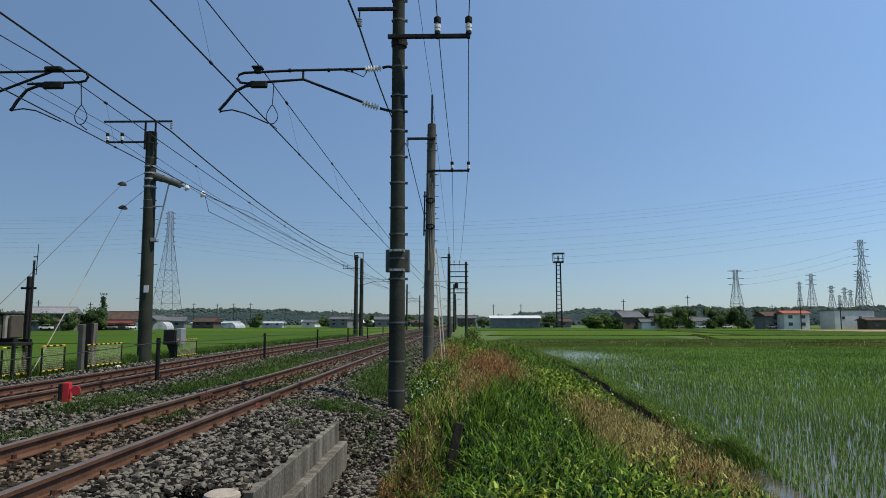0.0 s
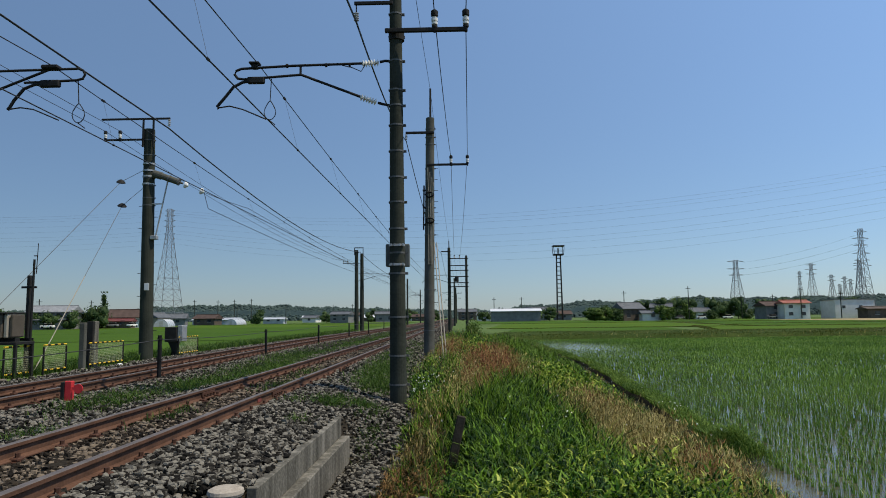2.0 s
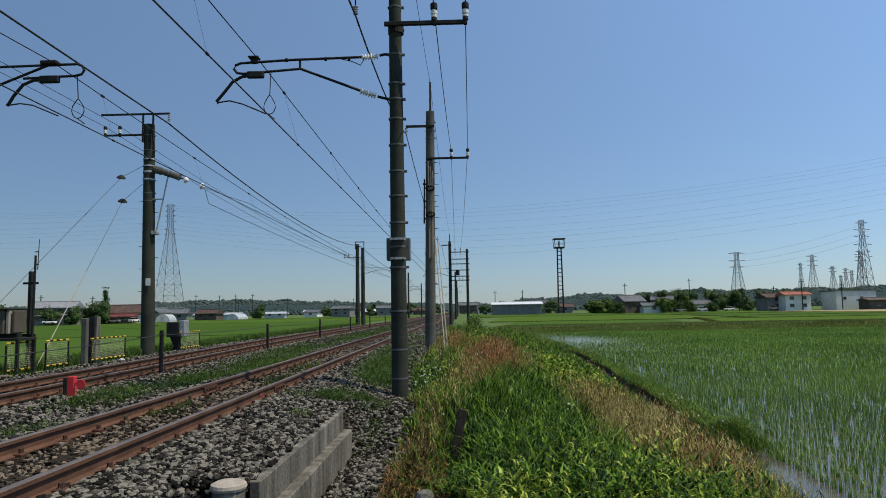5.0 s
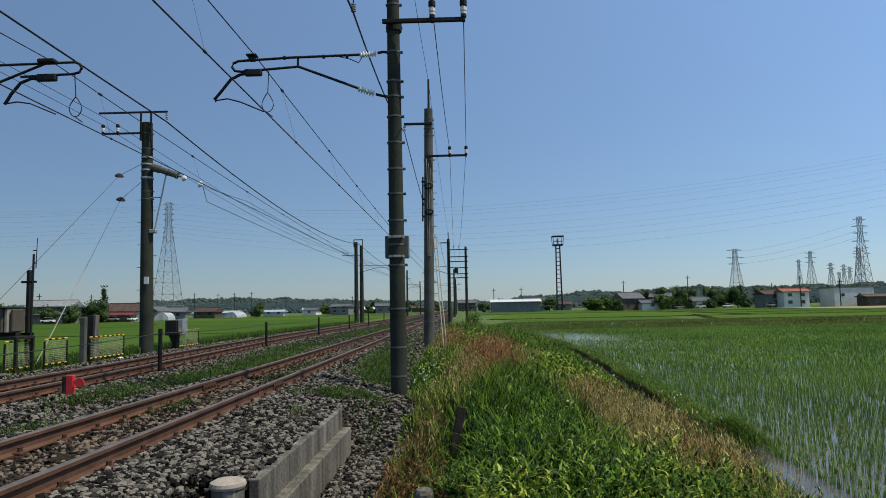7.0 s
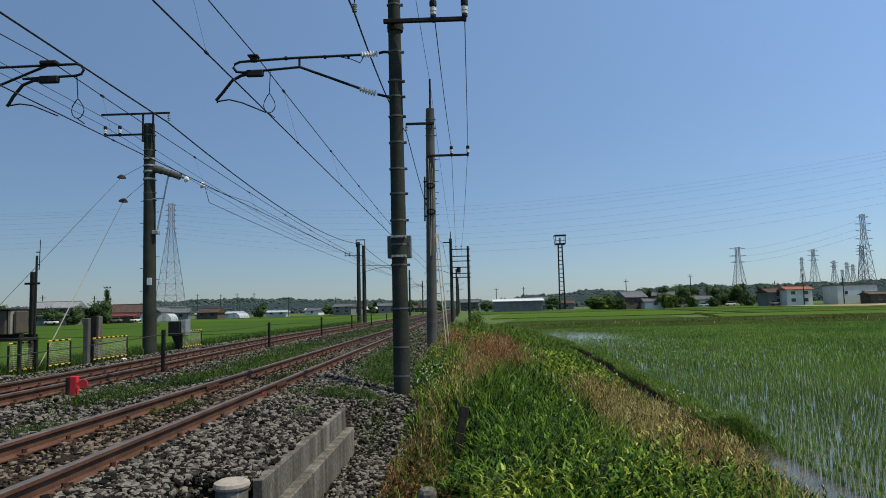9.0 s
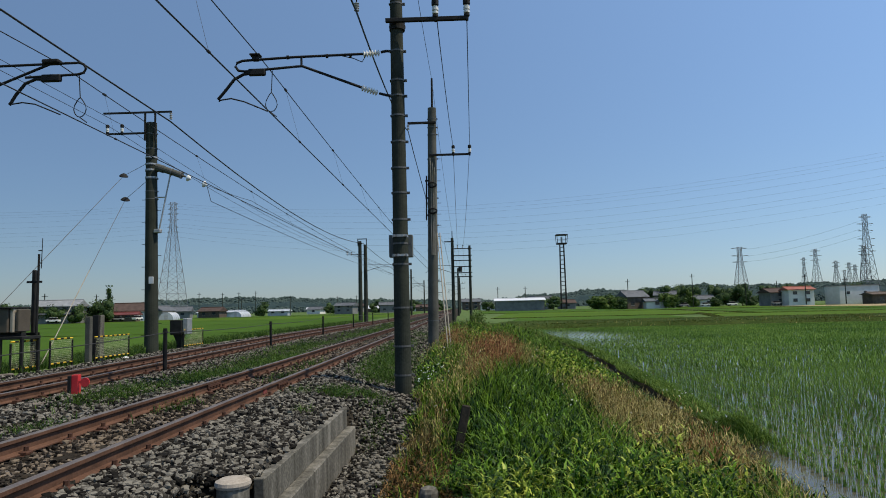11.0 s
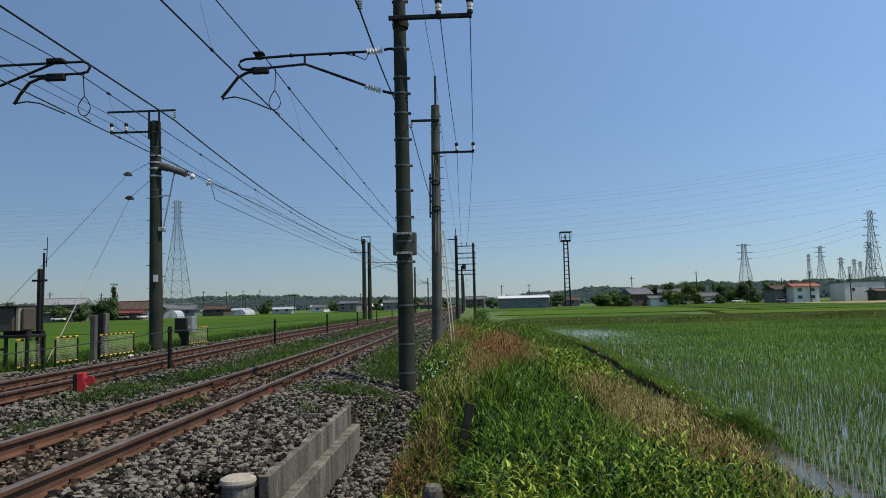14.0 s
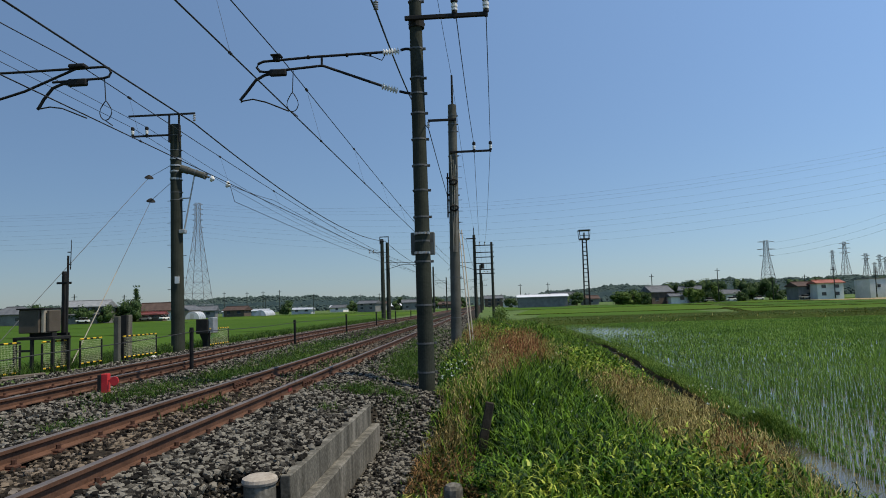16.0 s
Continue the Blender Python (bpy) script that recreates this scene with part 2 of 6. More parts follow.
M["water"] = water_mat()


# ---- mesh helpers ----
def link_bm(name, bm, material, smooth=False):
    me = bpy.data.meshes.new(name)
    bm.to_mesh(me)
    bm.free()
    me.materials.append(material)
    if smooth:
        me.polygons.foreach_set("use_smooth", [True] * len(me.polygons))
    return new(name, me)


def part(name, bm, material, parent, label="", smooth=False):
    ob = link_bm(name, bm, material, smooth)
    ob.parent = parent
    if label:
        ob["label"] = label
    return ob


def again(ob, parent, m=None):
    """Another part on the same mesh."""
    o = new(ob.name.split(".")[0], ob.data)
    o.parent = parent
    if m is not None:
        o.matrix_basis = m
    if "label" in ob:
        o["label"] = ob["label"]
    return o


def thing(name, label, category, at=(0, 0, 0), group="", kind="", rz=0.0):
    e = new(name)
    e.empty_display_size = 0.2
    e.matrix_basis = pose(*at, 0, 0, rz)
    return tagged(e, label, category, group, kind)


def box(bm, lo, hi, bevel=0.0, m=None):
    lo, hi = Vector(lo), Vector(hi)
    r = bmesh.ops.create_cube(bm, size=1.0, matrix=Matrix.LocRotScale((lo + hi) / 2, None, hi - lo))
    vs = r["verts"]
    if bevel:
        es = list({e for v in vs for e in v.link_edges})
        r = bmesh.ops.bevel(bm, geom=es, offset=bevel, segments=1, affect="EDGES")
        vs = list({v for f in r["faces"] for v in f.verts} | {v for v in vs if v.is_valid})
    if m is not None:
        bmesh.ops.transform(bm, matrix=m, verts=vs)
    return bm


def rod(bm, a, b, r1, r2=None, seg=8, caps=True):
    a, b = Vector(a), Vector(b)
    d = b - a
    m = Matrix.Translation((a + b) / 2) @ d.to_track_quat("Z", "Y").to_matrix().to_4x4()
    bmesh.ops.create_cone(bm, cap_ends=caps, segments=seg, radius1=r1, radius2=r1 if r2 is None else r2, depth=d.length, matrix=m)
    return bm


def tube(bm, pts, r, seg=6):
    """A round bar or wire along a line of points."""
    pts = [Vector(p) for p in pts]
    rings = []
    for i, p in enumerate(pts):
        d = (pts[min(i + 1, len(pts) - 1)] - pts[max(i - 1, 0)]).normalized()
        s = d.cross(Vector((0, 0, 1)))
        s = s.normalized() if s.length > 1e-4 else Vector((1, 0, 0))
        u = s.cross(d)
        rings.append([bm.verts.new(p + r * (math.cos(k * math.tau / seg) * s + math.sin(k * math.tau / seg) * u)) for k in range(seg)])
    for a, b in zip(rings, rings[1:]):
        for k in range(seg):
            bm.faces.new((a[k], a[(k + 1) % seg], b[(k + 1) % seg], b[k]))
    bm.faces.new(rings[0][::-1])
    bm.faces.new(rings[-1])
    return bm


def lathe(bm, profile, seg=12, m=None):
    """A turned shape: (radius, height) pairs."""
    rings = [[bm.verts.new((r * math.cos(k * math.tau / seg), r * math.sin(k * math.tau / seg), z)) for k in range(seg)] for r, z in profile]
    for a, b in zip(rings, rings[1:]):
        for k in range(seg):
            bm.faces.new((a[k], a[(k + 1) % seg], b[(k + 1) % seg], b[k]))
    bm.faces.new(rings[0][::-1])
    bm.faces.new(rings[-1])
    if m is not None:
        bmesh.ops.transform(bm, matrix=m, verts=[v for r in rings for v in r])
    return bm


def fast_mesh(name, verts, faces, materials, ids=None, smooth=False):
    """Linked object from numpy arrays: verts (n, 3), faces (m, 3 or 4)."""
    me = bpy.data.meshes.new(name)
    n, k = faces.shape
    me.vertices.add(len(verts))
    me.vertices.foreach_set("co", np.ascontiguousarray(verts, dtype=np.float32).ravel())
    me.loops.add(n * k)
    me.loops.foreach_set("vertex_index", np.ascontiguousarray(faces, dtype=np.int32).ravel())
    me.polygons.add(n)
    me.polygons.foreach_set("loop_start", np.arange(0, n * k, k, dtype=np.int32))
    for m in materials:
        me.materials.append(m)
    if ids is not None:
        me.polygons.foreach_set("material_index", np.ascontiguousarray(ids, dtype=np.int32))
    me.polygons.foreach_set("use_smooth", np.full(n, smooth))
    me.update(calc_edges=True)
    me.validate()
    return new(name, me)


rng = np.random.default_rng(7)


# ---- ground ----
FAR_LINE = ((-60, -6.9), (5, -7.2), (11.5, -7.35), (17, -7.6), (28, -8.15), (40, -8.25), (60, -8.0), (90, -7.7), (2000, -7.7))
NEAR_X = -3.555
PADDY = -1.0


def far_x(y):
    """Centre line of the far track."""
    return np.interp(y, [p[0] for p in FAR_LINE], [p[1] for p in FAR_LINE])


def edge_x(y):
    """Foot of the bank towards the right-hand paddy."""
    return 3.6 + 0.075 * np.clip(y - 8, 0, 20) + 0.05 * np.sin(y * 0.9) + 0.03 * np.sin(y * 2.3 + 1)


def ground_z(x, y):
    x, y = np.asarray(x, float), np.asarray(y, float)
    fx = far_x(y)
    k = np.clip((y - 9.4) / 1.6, 0, 1)  # beyond the retaining block the shoulder is a plain slope
    right_a = np.interp(x, [-2.3, -1.70, -1.66, -1.4, -1.0, 0.5, 2.6], [-0.20, -0.30, -0.87, -0.87, -0.82, -0.66, -0.84])
    right_b = np.interp(x, [-2.3, -1.7, -1.0, 0.5, 1.2, 2.6], [-0.20, -0.34, -0.50, -0.50, -0.56, -0.84])
    right = right_a * (1 - k) + right_b * k
    bank = np.clip((x - 2.6) / np.maximum(edge_x(y) - 2.6, 0.2), 0, 1)
    right = np.where(x > 2.6, -0.84 + (PADDY - 0.06 + 0.84) * bank ** 4, right)
    mid = -0.20 - 0.10 * np.clip(1 - np.abs((x - (NEAR_X + fx) / 2)) / 0.9, 0, 1)
    left = np.interp(fx - x, [0, 1.6, 2.6, 3.4, 6.2, 7.4], [-0.20, -0.20, -0.32, -0.34, -0.42, PADDY - 0.06])
    hollow = np.clip((5.6 - y) / 0.15, 0, 1) * np.clip((x + 2.2) / 0.15, 0, 1)
    right = np.minimum(right, right * (1 - hollow) - 0.70 * hollow)
    near_bed = np.clip((1.15 - np.abs(x - NEAR_X)) / 0.1, 0, 1)
    mid = mid * (1 - near_bed) - 0.178 * near_bed
    z = np.where(x > -2.3, right, np.where(x > fx, mid, left))
    # the right-hand farm bank across the fields
    road = np.interp(y, [60, 62.5, 78, 80.5], [0, 1, 1, 0]) * np.clip((x - 3.5) / 1.5, 0, 1)
    z = z + road * np.maximum(0, -0.62 - z)
    hills = np.clip((y - 340) / 60, 0, 1)
    return z + hills * np.where(np.abs(x + 5) > 8, 0.5, 0)


def build_ground():
    xs = np.unique(np.concatenate([[-2500, -1600, -1000, -600, -400, -250, -160, -100, -60, -40, -28], np.arange(-20, 6.6, 0.16),
                                   [-1.661, -1.649, 8, 10, 14, 20, 30, 45, 70, 100, 160, 250, 400, 600, 1000, 1600, 2500]]))
    ys = np.unique(np.concatenate([[-600, -200, -80, -40, -20, -10], np.arange(-5, 30, 0.3), np.arange(30, 100, 1.0), np.geomspace(100, 4000, 60)]))
    gx, gy = np.meshgrid(xs, ys)
    gz = ground_z(gx, gy)
    near = (np.abs(gx) < 22) & (gy < 90)
    gz = gz + near * 0.02 * np.sin(gx * 5.1 + 2 * np.sin(gy * 1.7)) * np.sin(gy * 3.3 + gx)
    v = np.stack([gx, gy, gz], -1).reshape(-1, 3)
    ny, nx = gx.shape
    i = (np.arange(ny - 1)[:, None] * nx + np.arange(nx - 1)).ravel()
    f = np.stack([i, i + 1, i + nx + 1, i + nx], 1)
    c = v[f].mean(1)
    fx = far_x(c[:, 1])
    wob = 0.2 * np.sin(c[:, 1] * 0.9) + 0.12 * np.sin(c[:, 1] * 2.7)
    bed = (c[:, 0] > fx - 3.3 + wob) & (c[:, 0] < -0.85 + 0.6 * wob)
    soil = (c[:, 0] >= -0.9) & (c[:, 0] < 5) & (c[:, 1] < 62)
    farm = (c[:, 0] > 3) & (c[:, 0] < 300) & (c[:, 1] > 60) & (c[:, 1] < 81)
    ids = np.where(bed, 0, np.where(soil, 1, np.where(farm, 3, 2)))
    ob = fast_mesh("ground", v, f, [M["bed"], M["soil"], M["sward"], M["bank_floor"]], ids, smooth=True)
    return tagged(ob, "track bed, grassy bank and meadow reaching to the horizon", "ground", kind="structure")


def field(name, x0, x1, y0, y1, material, label, z=PADDY + 0.02, skew=0.0):
    """A flat field sheet with a gently uneven surface."""
    nx, ny = max(2, int(min(60, (x1 - x0) / 2))), max(2, int(min(60, (y1 - y0) / 2)))
    gx, gy = np.meshgrid(np.linspace(x0, x1, nx), np.linspace(y0, y1, ny))
    gz = z + 0.015 * np.sin(gx * 0.9 + gy * 0.4)
    gx = gx + skew * (gy - y0)
    v = np.stack([gx, gy, gz], -1).reshape(-1, 3)
    i = (np.arange(ny - 1)[:, None] * nx + np.arange(nx - 1)).ravel()
    f = np.stack([i, i + 1, i + nx + 1, i + nx], 1)
    return tagged(fast_mesh(name, v, f, [material], smooth=True), label, "rice field", kind="structure")


def build_fields():
    ys = np.concatenate([np.arange(-6, 60, 0.4), [60.8]])
    v, f = [], []
    for y in ys:
        v += [(float(edge_x(y)) - 0.25, y, PADDY), (160, y, PADDY)]
    for i in range(len(ys) - 1):
        f.append((2 * i, 2 * i + 1, 2 * i + 3, 2 * i + 2))
    tagged(fast_mesh("paddy_water", np.array(v), np.array(f), [M["water"]]), "shallow muddy water in a flooded rice paddy", "water", kind="structure")
    # low grassy bund along the ditch, cut steep on the ditch side
    ys = np.arange(9.9, 60, 0.25)
    v, prof = [], ((0.0, -1.12), (0.03, -0.97), (0.05, -0.925), (0.14, -0.885), (0.38, -0.885), (0.6, -0.93), (0.78, -1.08))
    for y in ys:
        for k, (a, z) in enumerate(prof):
            j = 0.03 * noise.noise((k * 1.7, y * 2.3, 0.0))
            grow = min(1.0, (y - 9.85) / 0.6)
            v.append((float(edge_x(y)) + 0.02 + a + j, y, PADDY - 0.1 + (z - PADDY + 0.1) * grow + (j if k else 0)))
    m = len(prof)
    f = [(i * m + k, i * m + k + 1, (i + 1) * m + k + 1, (i + 1) * m + k) for i in range(len(ys) - 1) for k in range(m - 1)]
    tagged(fast_mesh("paddy_bund", np.array(v), np.array(f), [M["soil"]], smooth=True), "low earthen bund with a steep muddy side", "bund", kind="structure")
    R, B = M["rice_far"], M["rice_bright"]
    lab = "flat field of young green rice"
    for x0, x1, y0, y1, m, s in ((5, 30, 80, 118, R, 0.12), (31, 78, 80, 130, B, 0.3), (80, 300, 80, 112, R, 0.2), (90, 300, 114, 150, B, 0.1),
                                 (5, 50, 120, 200, B, 0.1), (53, 130, 132, 215, R, 0.2), (120, 320, 152, 232, B, 0), (5, 80, 202, 296, R, 0), (84, 200, 218, 300, B, 0)):
        field("paddy_field", x0, x1, y0, y1, m, lab, skew=s)
    for x0, x1, y0, y1, m in ((-120, -15.8, -20, 70, R), (-170, -15.8, 71.5, 120, R), (-200, -16, 122, 185, R), (-240, -16, 188, 262, B), (-300, -16, 265, 330, R)):
        field("paddy_field", x0, x1, y0, y1, m, lab)
    field("bare_field", 103, 300, 176, 232, M["stubble"], "strip of dry straw-coloured field", z=PADDY + 0.10)


build_ground()
build_fields()


# ---- track ----
RAIL_PROFILE = ((-0.0635, -0.153), (0.0635, -0.153), (0.0635, -0.142), (0.010, -0.122), (0.0075, -0.049), (0.0325, -0.036), (0.0325, -0.006), (0.026, 0.0), (-0.026, 0.0), (-0.0325, -0.006), (-0.0325, -0.036), (-0.0075, -0.049), (-0.010, -0.122), (-0.0635, -0.142))


def rail(line, off, label):
    """One running rail swept along a line of (x, y)."""
    n = len(RAIL_PROFILE)
    v = []
    for i, (x, y) in enumerate(line):
        a, b = line[max(i - 1, 0)], line[min(i + 1, len(line) - 1)]
        d = Vector((b[0] - a[0], b[1] - a[1])).normalized()
        for px, pz in RAIL_PROFILE:
            v.append((x + d.y * (off + px), y - d.x * (off + px), pz))
    f, ids = [], []
    for i in range(len(line) - 1):
        for k in range(n):
            f.append((i * n + k, i * n + (k + 1) % n, (i + 1) * n + (k + 1) % n, (i + 1) * n + k))
            ids.append(1 if 6 <= k <= 8 else 0)
    return tagged(fast_mesh("rail", np.array(v), np.array(f), [M["rust"], M["railtop"]], ids), label, "rail", group="running rails")


def sleeper_thing():
    """A weathered wooden sleeper with its tie plates and spikes; origin at the middle of its top."""
    e = thing("sleeper", "weathered wooden sleeper with rusty rail fastenings in ballast", "sleeper", group="sleepers")
    b = box(bmesh.new(), (-1.05, -0.10, -0.14), (1.05, 0.10, 0.0), 0.012)
    part("beam", b, M["wood"], e)
    first = None
    for side in (-1, 1):
        if first is None:
            b = bmesh.new()
            box(b, (-0.15, -0.085, 0.0), (0.15, 0.085, 0.016))
            for s in (-1, 1):
                box(b, (s * 0.095 - 0.045, -0.05, 0.014), (s * 0.095 + 0.045, 0.05, 0.05), 0.01)
                rod(b, (s * 0.10, 0.0, 0.04), (s * 0.10, 0.0, 0.088), 0.022, seg=6)
            first = part("rail_fastening", b, M["plate"], e, "rusty bolted rail clip")
            first.matrix_basis = pose(side * 0.5665, 0, 0)
        else:
            again(first, e, pose(side * 0.5665, 0, 0))
    return e


def build_track():
    ys = [-12 + 1.5 * i for i in range(int(420 / 1.5))]
    near = [(NEAR_X, y) for y in ys]
    far = [(float(far_x(y)), y) for y in ys]
    # smooth the far line
    far = [(sum(far[min(max(i + k, 0), len(far) - 1)][0] for k in range(-4, 5)) / 9, far[i][1]) for i in range(len(far))]
    joints = []
    for line, name in ((near, "near"), (far, "far")):
        for s in (-1, 1):
            r = rail(line, s * 0.5665, "rust-brown steel rail with a worn grey running surface")
            if line is near:
                joints.append((r, NEAR_X + s * 0.5665))
    for r, x in joints:
        for y0 in (11.15, 36.15):
            b = bmesh.new()
            for s in (-1, 1):
                box(b, (x + s * 0.022 - 0.014, y0 - 0.28, -0.125), (x + s * 0.022 + 0.014, y0 + 0.28, -0.045), 0.005)
                for k in (-0.2, -0.07, 0.07, 0.2):
                    rod(b, (x + s * 0.03, y0 + k, -0.085), (x + s * 0.062, y0 + k, -0.085), 0.017, seg=6)
            box(b, (x - 0.034, y0 - 0.004, -0.036), (x + 0.034, y0 + 0.004, 0.002))
            part("fishplate", b, M["plate"], r, "dark bolted joint plates")
    r, x = joints[1]
    part("paint_mark", box(bmesh.new(), (x + 0.008, 10.1, -0.115), (x + 0.0165, 10.28, -0.05)), M["red_worn"], r, "faded red paint mark")
    proto = sleeper_thing()
    top = -0.171
    first = True
    for line in ("near", "far"):
        y = 3.05 - 0.64 * 20 if line == "near" else 6.2 - 0.64 * 20
        while y < 92:
            x = NEAR_X if line == "near" else float(far_x(y))
            a = 0.0 if line == "near" else math.degrees(math.atan2(float(far_x(y + 1) - far_x(y - 1)), 2.0))
            m = pose(x + random.uniform(-0.02, 0.02), y + random.uniform(-0.015, 0.015), top, 0, 0, -a + random.uniform(-0.6, 0.6))
            if first:
                proto.matrix_basis = m
                first = False
            else:
                copy_thing(proto, m)
            y += 0.64
    b = bmesh.new()
    for line in ("near", "far"):
        y = 92.0
        while y < 200:
            x = NEAR_X if line == "near" else float(far_x(y))
            box(b, (x - 1.05, y - 0.1, top - 0.14), (x + 1.05, y + 0.1, top))
            y += 0.64
    tagged(link_bm("distant_sleepers", b, M["wood"]), "row of weathered wooden sleepers further down the line", "sleeper", kind="stuff")


build_track()


# ---- poles of the line ----
def band(bm, x, y, z, r):
    """A pole band with its bolt lugs."""
    rod(bm, (x, y, z - 0.016), (x, y, z + 0.016), r + 0.006, seg=20)
    for s in (-1, 1):
        box(bm, (x + s * r - (0.0 if s > 0 else 0.015), y - 0.02, z - 0.022), (x + s * r + (0.055 if s > 0 else 0.0), y + 0.02, z + 0.022))
        rod(bm, (x + s * (r + 0.02 + 0.01 * s), y - 0.05, z), (x + s * (r + 0.02 + 0.01 * s), y + 0.05, z), 0.010, seg=6)


def insulator(parent, at, axis, n=5, r=0.07, step=0.045, material=None, label="white ribbed porcelain insulator"):
    """A ribbed insulator from at, along axis."""
    prof = []
    z = 0.0
    for i in range(n):
        prof += [(r * 0.4, z), (r, z + step * 0.35), (r, z + step * 0.5), (r * 0.4, z + step * 0.8)]
        z += step
    b = lathe(bmesh.new(), prof, 12, Matrix.Translation(at) @ Vector(axis).to_track_quat("Z", "Y").to_matrix().to_4x4())
    return part("insulator", b, material or M["porcelain"], parent, label)


def shaft(e, h, r0, r1, lean=(0, 0), z0=-0.5, bands=(), steps=None, side=1, material=None):
    """Tapered concrete pole with steel bands and step bolts; local z 0 is the rail level."""
    b = rod(bmesh.new(), (0, 0, z0), (lean[0], lean[1], h), r0, r1, seg=24)
    part("shaft", b, material or M["pole"], e, smooth=False)
    def at(z):
        k = (z - z0) / (h - z0)
        return lean[0] * k, lean[1] * k, r0 + (r1 - r0) * k
    if bands:
        for z in bands:
            b = bmesh.new()
            x, y, r = at(z)
            band(b, x, y, z, r)
            part("steel_band", b, M["band"], e, "dull galvanised steel pole band")
    if steps:
        z, k = steps[0], 0
        while z < steps[1]:
            x, y, r = at(z)
            s = side if k % 2 == 0 else side * steps[3]
            b = rod(bmesh.new(), (x + s * r * 0.8, y, z), (x + s * (r + 0.15), y, z), 0.010, seg=6)
            part("step_bolt", b, M["dark"], e)
            z += steps[2]
            k += 1
    return at


def arm_assembly(e, px, x_up, x_tip, flip=1, z=5.95):
    """Hinged catenary cantilever: upper tube, lower strut, registration arm, hanger loop. Runs from the pole at px to the left."""
    up = z
    b = bmesh.new()
    tube(b, [(px - 0.62, 0, up + 0.0), (px - 2.0, 0, up - 0.02), (x_up + 0.1, 0, up - 0.06), (x_up, 0, up - 0.10), (x_up - 0.03, 0, up - 0.17), (x_up + 0.03, 0, up - 0.25), (x_up + 0.15, 0, up - 0.27), (px - 1.83, 0, up - 0.20), (px - 0.68, 0, up - 0.66)], 0.026, 8)
    rod(b, (px - 1.84, 0, up - 0.22), (px - 1.84, 0, up - 0.02), 0.022)
    for k in (0.9, 1.35, 2.1):
        rod(b, (px - k - 0.02, 0, up - 0.02), (px - k + 0.02, 0, up - 0.02), 0.04, seg=10)
    part("cantilever_tube", b, M["dark"], e, "dark steel cantilever tube")
    b = bmesh.new()
    box(b, (x_up + 0.30, -0.05, up - 0.07), (x_up + 0.42, 0.05, up + 0.06), 0.01)
    box(b, (x_up + 0.26, -0.09, up + 0.02), (x_up + 0.46, 0.09, up + 0.055), 0.01)
    part("wire_clamp", b, M["dark"], e)
    b = box(bmesh.new(), (x_up + 0.22, -0.05, up - 0.36), (x_up + 0.55, 0.05, up - 0.23), 0.02)
    part("swivel_bracket", b, M["dark"], e)
    b = bmesh.new()
    xt = x_tip
    tube(b, [(x_up + 0.3, 0, up - 0.30), (x_up + 0.12, 0, up - 0.33), (x_up - 0.05, 0, up - 0.42), (xt + 0.12, 0, up - 0.66), (xt, 0, up - 0.80), (xt + 0.03, 0, up - 0.83)], 0.03, 8)
    tube(b, [(xt + 0.02, 0, up - 0.82), (xt + 0.25, 0, up - 0.79), (xt + 0.5, 0, up - 0.86), (xt + 0.95, 0, up - 1.06)], 0.014, 6)
    part("registration_arm", b, M["dark"], e)
    b = bmesh.new()
    cx, cz = x_up + 0.66, up - 0.92
    tube(b, [(cx + 0.02, 0, up - 0.27), (cx, 0, cz + 0.22)], 0.009, 5)
    pts = [(cx + 0.115 * math.sin(a) * (1 - 0.6 * max(0.0, math.cos(a))), 0, cz + 0.02 + (0.20 if math.cos(a) > 0 else 0.17) * math.cos(a)) for a in [k * math.tau / 14 for k in range(15)]]
    tube(b, pts, 0.009, 5)
    tube(b, [(cx - 0.02, 0, cz - 0.15), (cx + 0.1, 0, cz - 0.25)], 0.009, 5)
    part("hanger_loop", b, M["dark"], e)
    insulator(e, (px - 0.66, 0, up - 0.01), (1, 0, 0.06), 6, 0.065, 0.055)
    insulator(e, (px - 0.69, 0, up - 0.66), (1, 0, -0.36), 6, 0.065, 0.055)
    b = bmesh.new()
    tube(b, [(px - 0.32, 0, up + 0.02), (px - 0.22, 0, up + 0.04), (px - 0.1, 0, up + 0.03)], 0.026, 6)
    part("hinge_fitting", b, M["dark"], e)
    b = tube(bmesh.new(), [(px - 0.36, 0, up - 0.78), (px - 0.22, 0, up - 0.82), (px - 0.1, 0, up - 0.84)], 0.026, 6)
    part("hinge_fitting", b, M["dark"], e)
    b = bmesh.new()
    tube(b, [(px - 1.05, 0, up - 0.03), (px - 0.85, 0, up - 0.08), (px - 0.68, 0, up - 0.16), (px - 0.62, 0, up - 0.06), (px - 0.6, 0, up + 0.02)], 0.010, 5)
    part("jumper_lead", b, M["wire"], e)


def pin_insulator(e, x, z, y=0.0):
    """White stem with dark caps above and below."""
    b = lathe(bmesh.new(), ((0.03, 0.04), (0.058, 0.05), (0.058, 0.09), (0.04, 0.10), (0.062, 0.115), (0.062, 0.17), (0.04, 0.185), (0.045, 0.20)), 10, Matrix.Translation((x, y, z)))
    body = part("pin_insulator", b, M["porcelain"], e, "white pin insulator with dark caps")
    b = lathe(bmesh.new(), ((0.05, 0.20), (0.068, 0.215), (0.068, 0.31), (0.035, 0.34)), 10, Matrix.Translation((x, y, z)))
    part("cap", b, M["dark"], body)
    b = lathe(bmesh.new(), ((0.03, -0.10), (0.035, -0.02), (0.055, -0.01), (0.055, 0.03), (0.03, 0.04)), 10, Matrix.Translation((x, y, z)))
    part("base", b, M["dark"], body)
    return body


